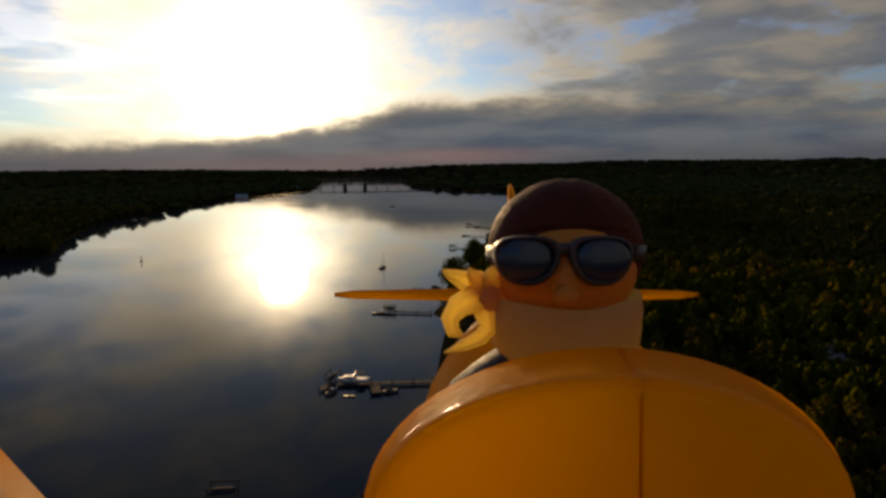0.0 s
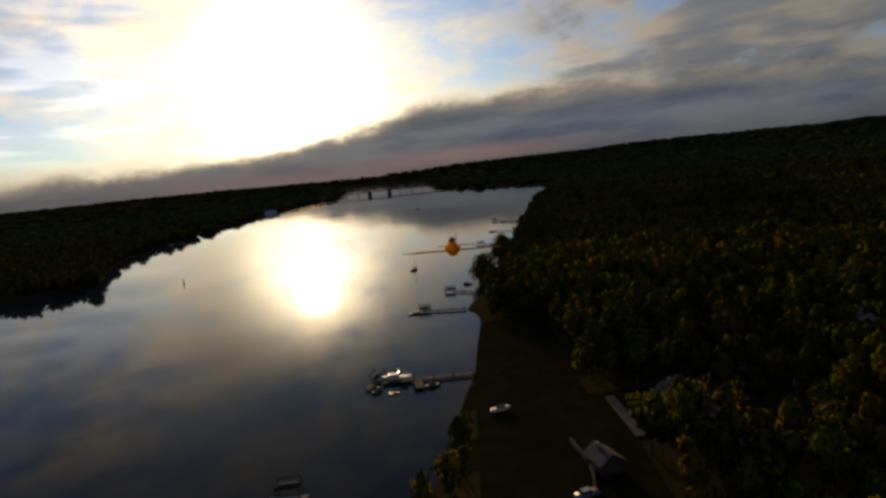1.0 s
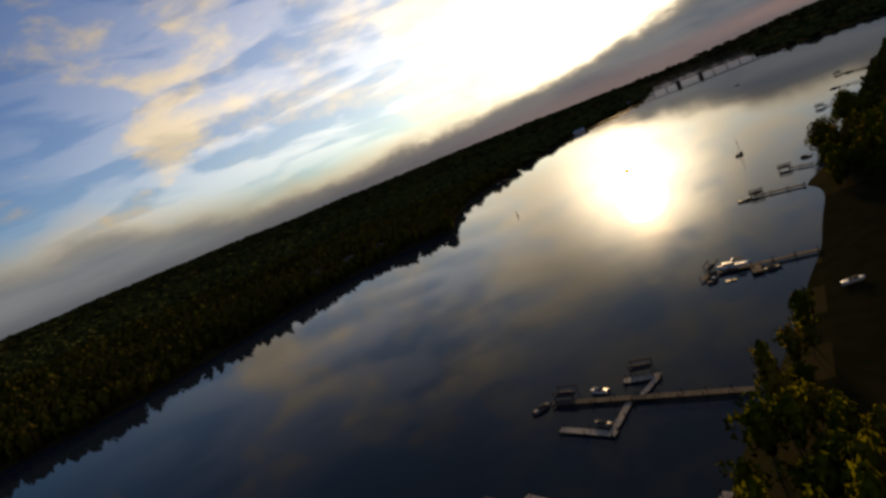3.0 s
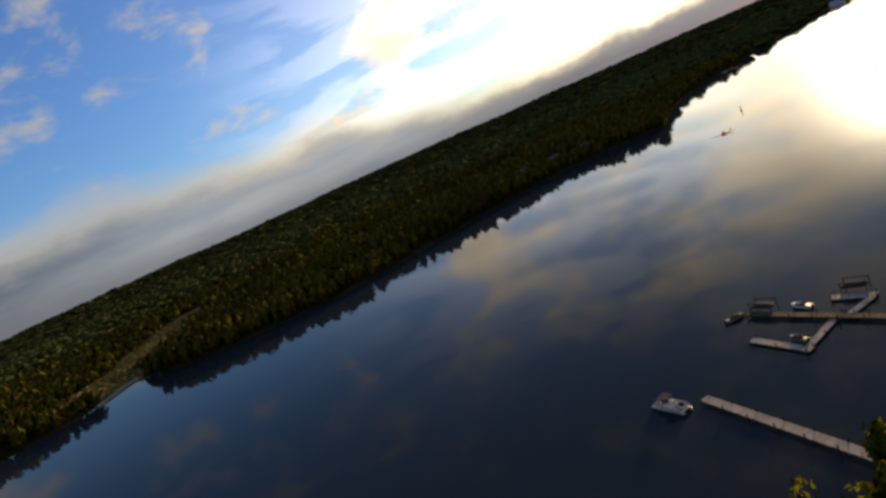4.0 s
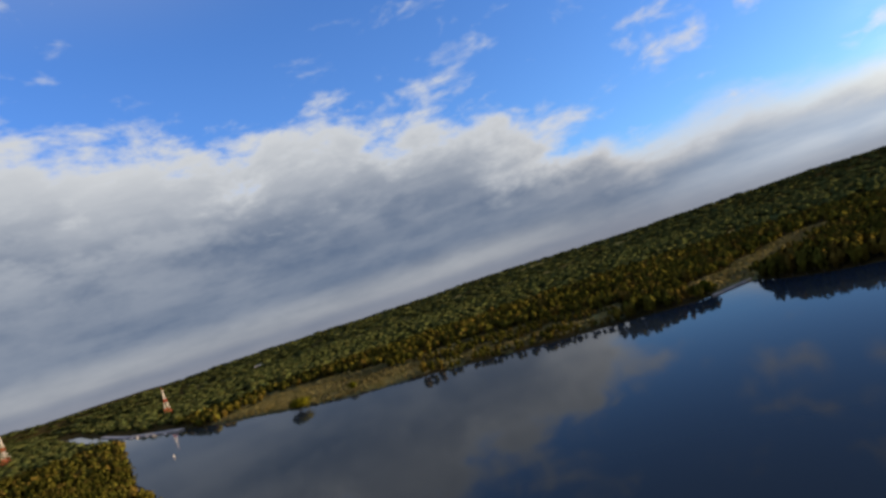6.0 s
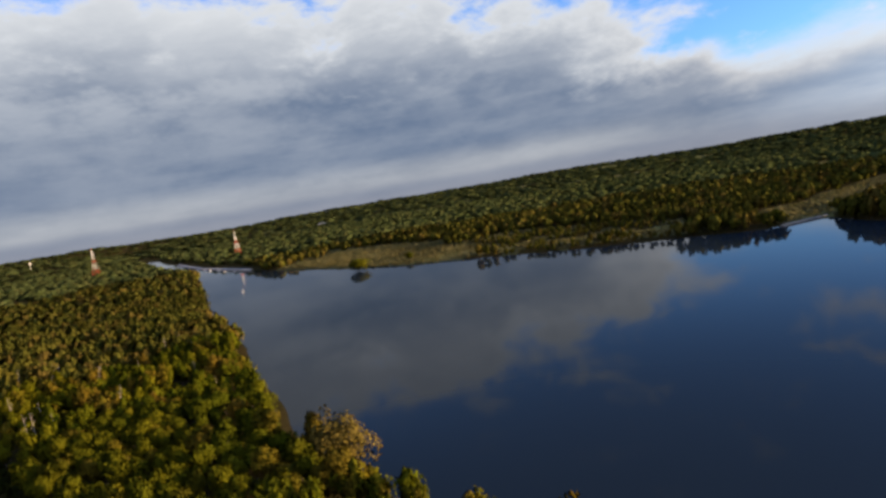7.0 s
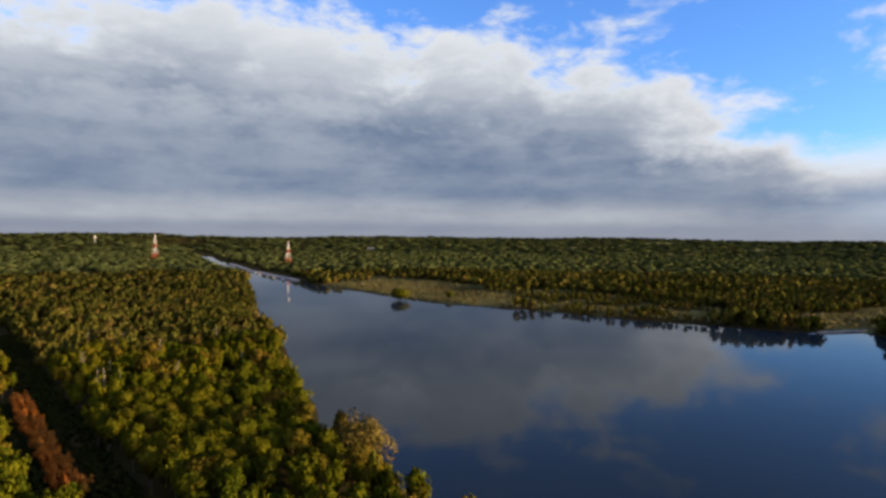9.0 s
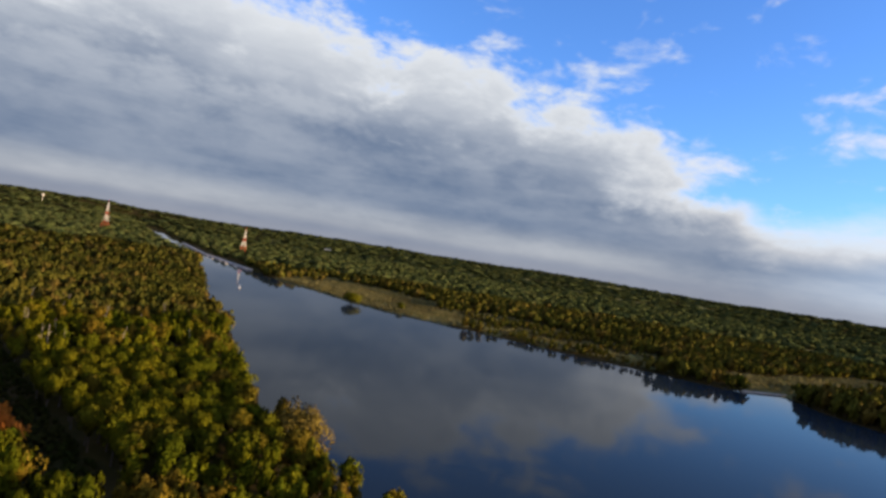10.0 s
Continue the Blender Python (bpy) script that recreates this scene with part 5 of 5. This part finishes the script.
def pilot_doll():
    """One plain mesh: helmet, face, goggles, scarf and jacket of a pilot doll."""
    bm = bmesh.new()
    c = Vector((0.0685, -0.0005, -0.345))

    def blob(at, r, mat, seg=24):
        g = bmesh.ops.create_uvsphere(bm, u_segments=seg, v_segments=seg // 2, radius=1.0)
        for v in g["verts"]:
            p = v.co.copy()
            v.co = Vector(at) + Vector((p.x * r[0], p.z * r[1], -p.y * r[2]))
        for f in {f for v in g["verts"] for f in v.link_faces}:
            f.smooth, f.material_index = True, mat
        return g["verts"]

    def ribbon(points, widths, mat=4):
        """A soft folded strip of cloth along a line."""
        rows = []
        for i, (p, w) in enumerate(zip(points, widths)):
            a, b = Vector(points[max(0, i - 1)]), Vector(points[min(len(points) - 1, i + 1)])
            along = (b - a).normalized()
            n = along.cross(Vector((0, 0, 1))).normalized() * w
            q = Vector(p)
            rows.append([q + n, q + n * 0.45 + Vector((0, 0, 0.0030)), q - n * 0.10 + Vector((0, 0, 0.0010)), q - n * 0.55 + Vector((0, 0, 0.0034)), q - n, q + Vector((0, 0, -0.0022))])
        loft(bm, rows, True, mat)

    for v in blob(c, (0.0432, 0.0402, 0.0425), 0, 40):                              # leather helmet, a little flattened, with three panel seams
        q = v.co - c
        crease = math.exp(-(q.x / 0.0022) ** 2) + math.exp(-((abs(q.x) - 0.024) / 0.0022) ** 2)
        v.co -= q.normalized() * 0.0009 * crease
    for v in blob(c + Vector((-0.0015, -0.0105, 0.0060)), (0.0385, 0.0320, 0.0448), 1, 40):      # face
        q = v.co - c
        if q.z > 0.02:
            brow = math.exp(-((q.y - 0.0085) / 0.0045) ** 2) * math.exp(-(q.x / 0.030) ** 2)
            hollow = sum(math.exp(-((q.x + 0.0095 - k * 0.0178) / 0.010) ** 2 - ((q.y + 0.004) / 0.008) ** 2) for k in (-1, 1))
            nose = math.exp(-((q.x + 0.0085) / 0.0048) ** 2) * max(0.0, min(1.0, (-q.y) / 0.022)) * (q.y > -0.026)
            cheek = sum(math.exp(-((q.x + 0.0085 - k * 0.021) / 0.008) ** 2 - ((q.y + 0.020) / 0.006) ** 2) for k in (-1, 1))
            v.co.z += 0.0018 * brow - 0.0035 * hollow + 0.0065 * nose + 0.0016 * cheek
    blob(c + Vector((-0.0090, -0.0220, 0.0510)), (0.0064, 0.0060, 0.0050), 1, 16)          # tip of the nose
    # rolled edge of the helmet over the brow
    loft(bm, [[c + Vector((0.0418 * math.cos(w) * k, 0.0122 + h - 0.0035 * math.cos(w) ** 2, 0.0432 * math.sin(w) * k)) for w in [0.12 + i * (math.pi - 0.24) / 28 for i in range(29)]]
              for k, h in ((0.90, -0.0030), (0.955, -0.0016), (0.965, 0.0008), (0.945, 0.0028), (0.90, 0.0034))], False, 0)
    for s in (-1, 1):
        e = c + Vector((-0.0098 + s * 0.0178, -0.0036, 0.0490 + s * 0.0015))
        rim = []
        for r, dz in ((0.95, 0.0015), (1.05, 0.0032), (1.15, 0.0024), (1.20, -0.003), (1.16, -0.012)):
            loop = []
            for i in range(28):                                                     # flat at the top, narrower and round below
                cw, sw = math.cos(i * math.tau / 28), math.sin(i * math.tau / 28)
                wide = math.copysign(abs(cw) ** 0.8, cw) * (0.0136 + 0.0018 * sw)
                loop.append(e + Vector((wide * r, (0.0118 * sw if sw < 0 else 0.0090 * sw ** 0.7) * r, dz - s * 0.0030 * cw)))
            rim.append(loop)
        for a, b in zip(rim, rim[1:]):
            va, vb = [bm.verts.new(p) for p in a], [bm.verts.new(p) for p in b]
            for i in range(28):
                f = bm.faces.new((va[i], va[(i + 1) % 28], vb[(i + 1) % 28], vb[i]))
                f.smooth, f.material_index = True, 3
        blob(e + Vector((0, -0.0010, 0.0005)), (0.0142, 0.0112, 0.0035), 2, 28)
        # strap from the goggles round the helmet
        rows = [[c + Vector((s * (0.0440 * math.sin(w)), -0.002 + h, 0.0432 * math.cos(w) + k)) for h, k in ((0.0045, -0.001), (0.0045, 0.0008), (-0.0045, 0.0008), (-0.0045, -0.001))] for w in [0.75 + 0.15 * j for j in range(8)]]
        loft(bm, rows, True, 3)
    blob(c + Vector((-0.0098, 0.0005, 0.0505)), (0.0058, 0.0030, 0.0030), 3, 14)          # bridge of the goggles
    # scarf wound round the neck like a bandana, its upper edge dipping at the chin
    rows = []
    for y, k, lift in ((-0.0290, 0.90, 1.0), (-0.0275, 0.97, 1.0), (-0.0290, 1.00, 1.0), (-0.0360, 1.03, 0.7), (-0.0440, 1.00, 0.4), (-0.0520, 0.95, 0.2), (-0.0600, 0.86, 0.0), (-0.0660, 0.70, 0.0)):
        loop = []
        for i in range(56):
            w = i * math.tau / 56
            front = max(0.0, math.sin(w))
            fold = 0.0009 * math.sin(5 * w + y * 260) + 0.0006 * math.sin(11 * w - y * 420 + 1.0)
            loop.append(c + Vector(((0.0415 * k + fold) * math.cos(w) - 0.0005, y + lift * (0.0042 * abs(math.cos(w)) - 0.0022 * front + 0.0016 * math.cos(w)), ((0.0490 if w < math.pi else 0.0380) * k + fold) * math.sin(w))))
        rows.append(loop)
    loft(bm, rows, True, 4)
    # knot and fluttering ends
    k = Vector((0.0262, -0.0262, -0.3340))
    blob(k, (0.0085, 0.0090, 0.0075), 4, 18)
    for pts, ws in ((((0, 0, 0), (-0.007, 0.005, 0.003), (-0.014, 0.009, 0.001), (-0.0225, 0.0125, 0.004), (-0.0265, 0.0150, 0.003)), (0.0060, 0.0066, 0.0058, 0.0030, 0.0006)),
                    (((0, 0, 0), (-0.004, 0.007, 0.004), (-0.0085, 0.0105, 0.003), (-0.0115, 0.0135, 0.005), (-0.0120, 0.0165, 0.005)), (0.0058, 0.0062, 0.0050, 0.0028, 0.0005)),
                    (((0, 0, 0), (0.0005, 0.007, 0.004), (-0.0015, 0.0115, 0.006), (0.0010, 0.0150, 0.005), (0.0018, 0.0170, 0.005)), (0.0056, 0.0058, 0.0044, 0.0024, 0.0005)),
                    (((0, 0, 0), (-0.010, -0.001, 0.004), (-0.0180, -0.0050, 0.003), (-0.0225, -0.0120, 0.004), (-0.0205, -0.0190, 0.003), (-0.0150, -0.0215, 0.004)), (0.0070, 0.0078, 0.0066, 0.0050, 0.0038, 0.0010)),
                    (((0, -0.002, 0), (-0.003, -0.010, 0.003), (-0.0010, -0.0170, 0.002), (-0.0060, -0.0220, 0.003), (-0.0150, -0.0260, 0.004), (-0.0255, -0.0300, 0.003)), (0.0070, 0.0064, 0.0052, 0.0044, 0.0030, 0.0006))):
        ribbon([k + Vector(p) for p in pts], ws)
    loft(bm, [[(c.x - 0.004 + 0.062 * k * math.cos(i * math.tau / 32), y, c.z + 0.036 * k * math.sin(i * math.tau / 32)) for i in range(32)] for y, k in ((-0.150, 1.0), (-0.095, 1.08), (-0.076, 0.98), (-0.064, 0.74), (-0.054, 0.50))], True, 5)
    ob = new("pilot_doll", mesh_of(bm, "pilot_doll", LEATHER, SKIN, LENS, RIM, SCARF, JACKET))
    ob.matrix_basis = PATH[0][1]
    tagged(ob, "pilot doll with brown helmet, goggles and white scarf in cockpit", "doll")


airplane()
pilot_doll()
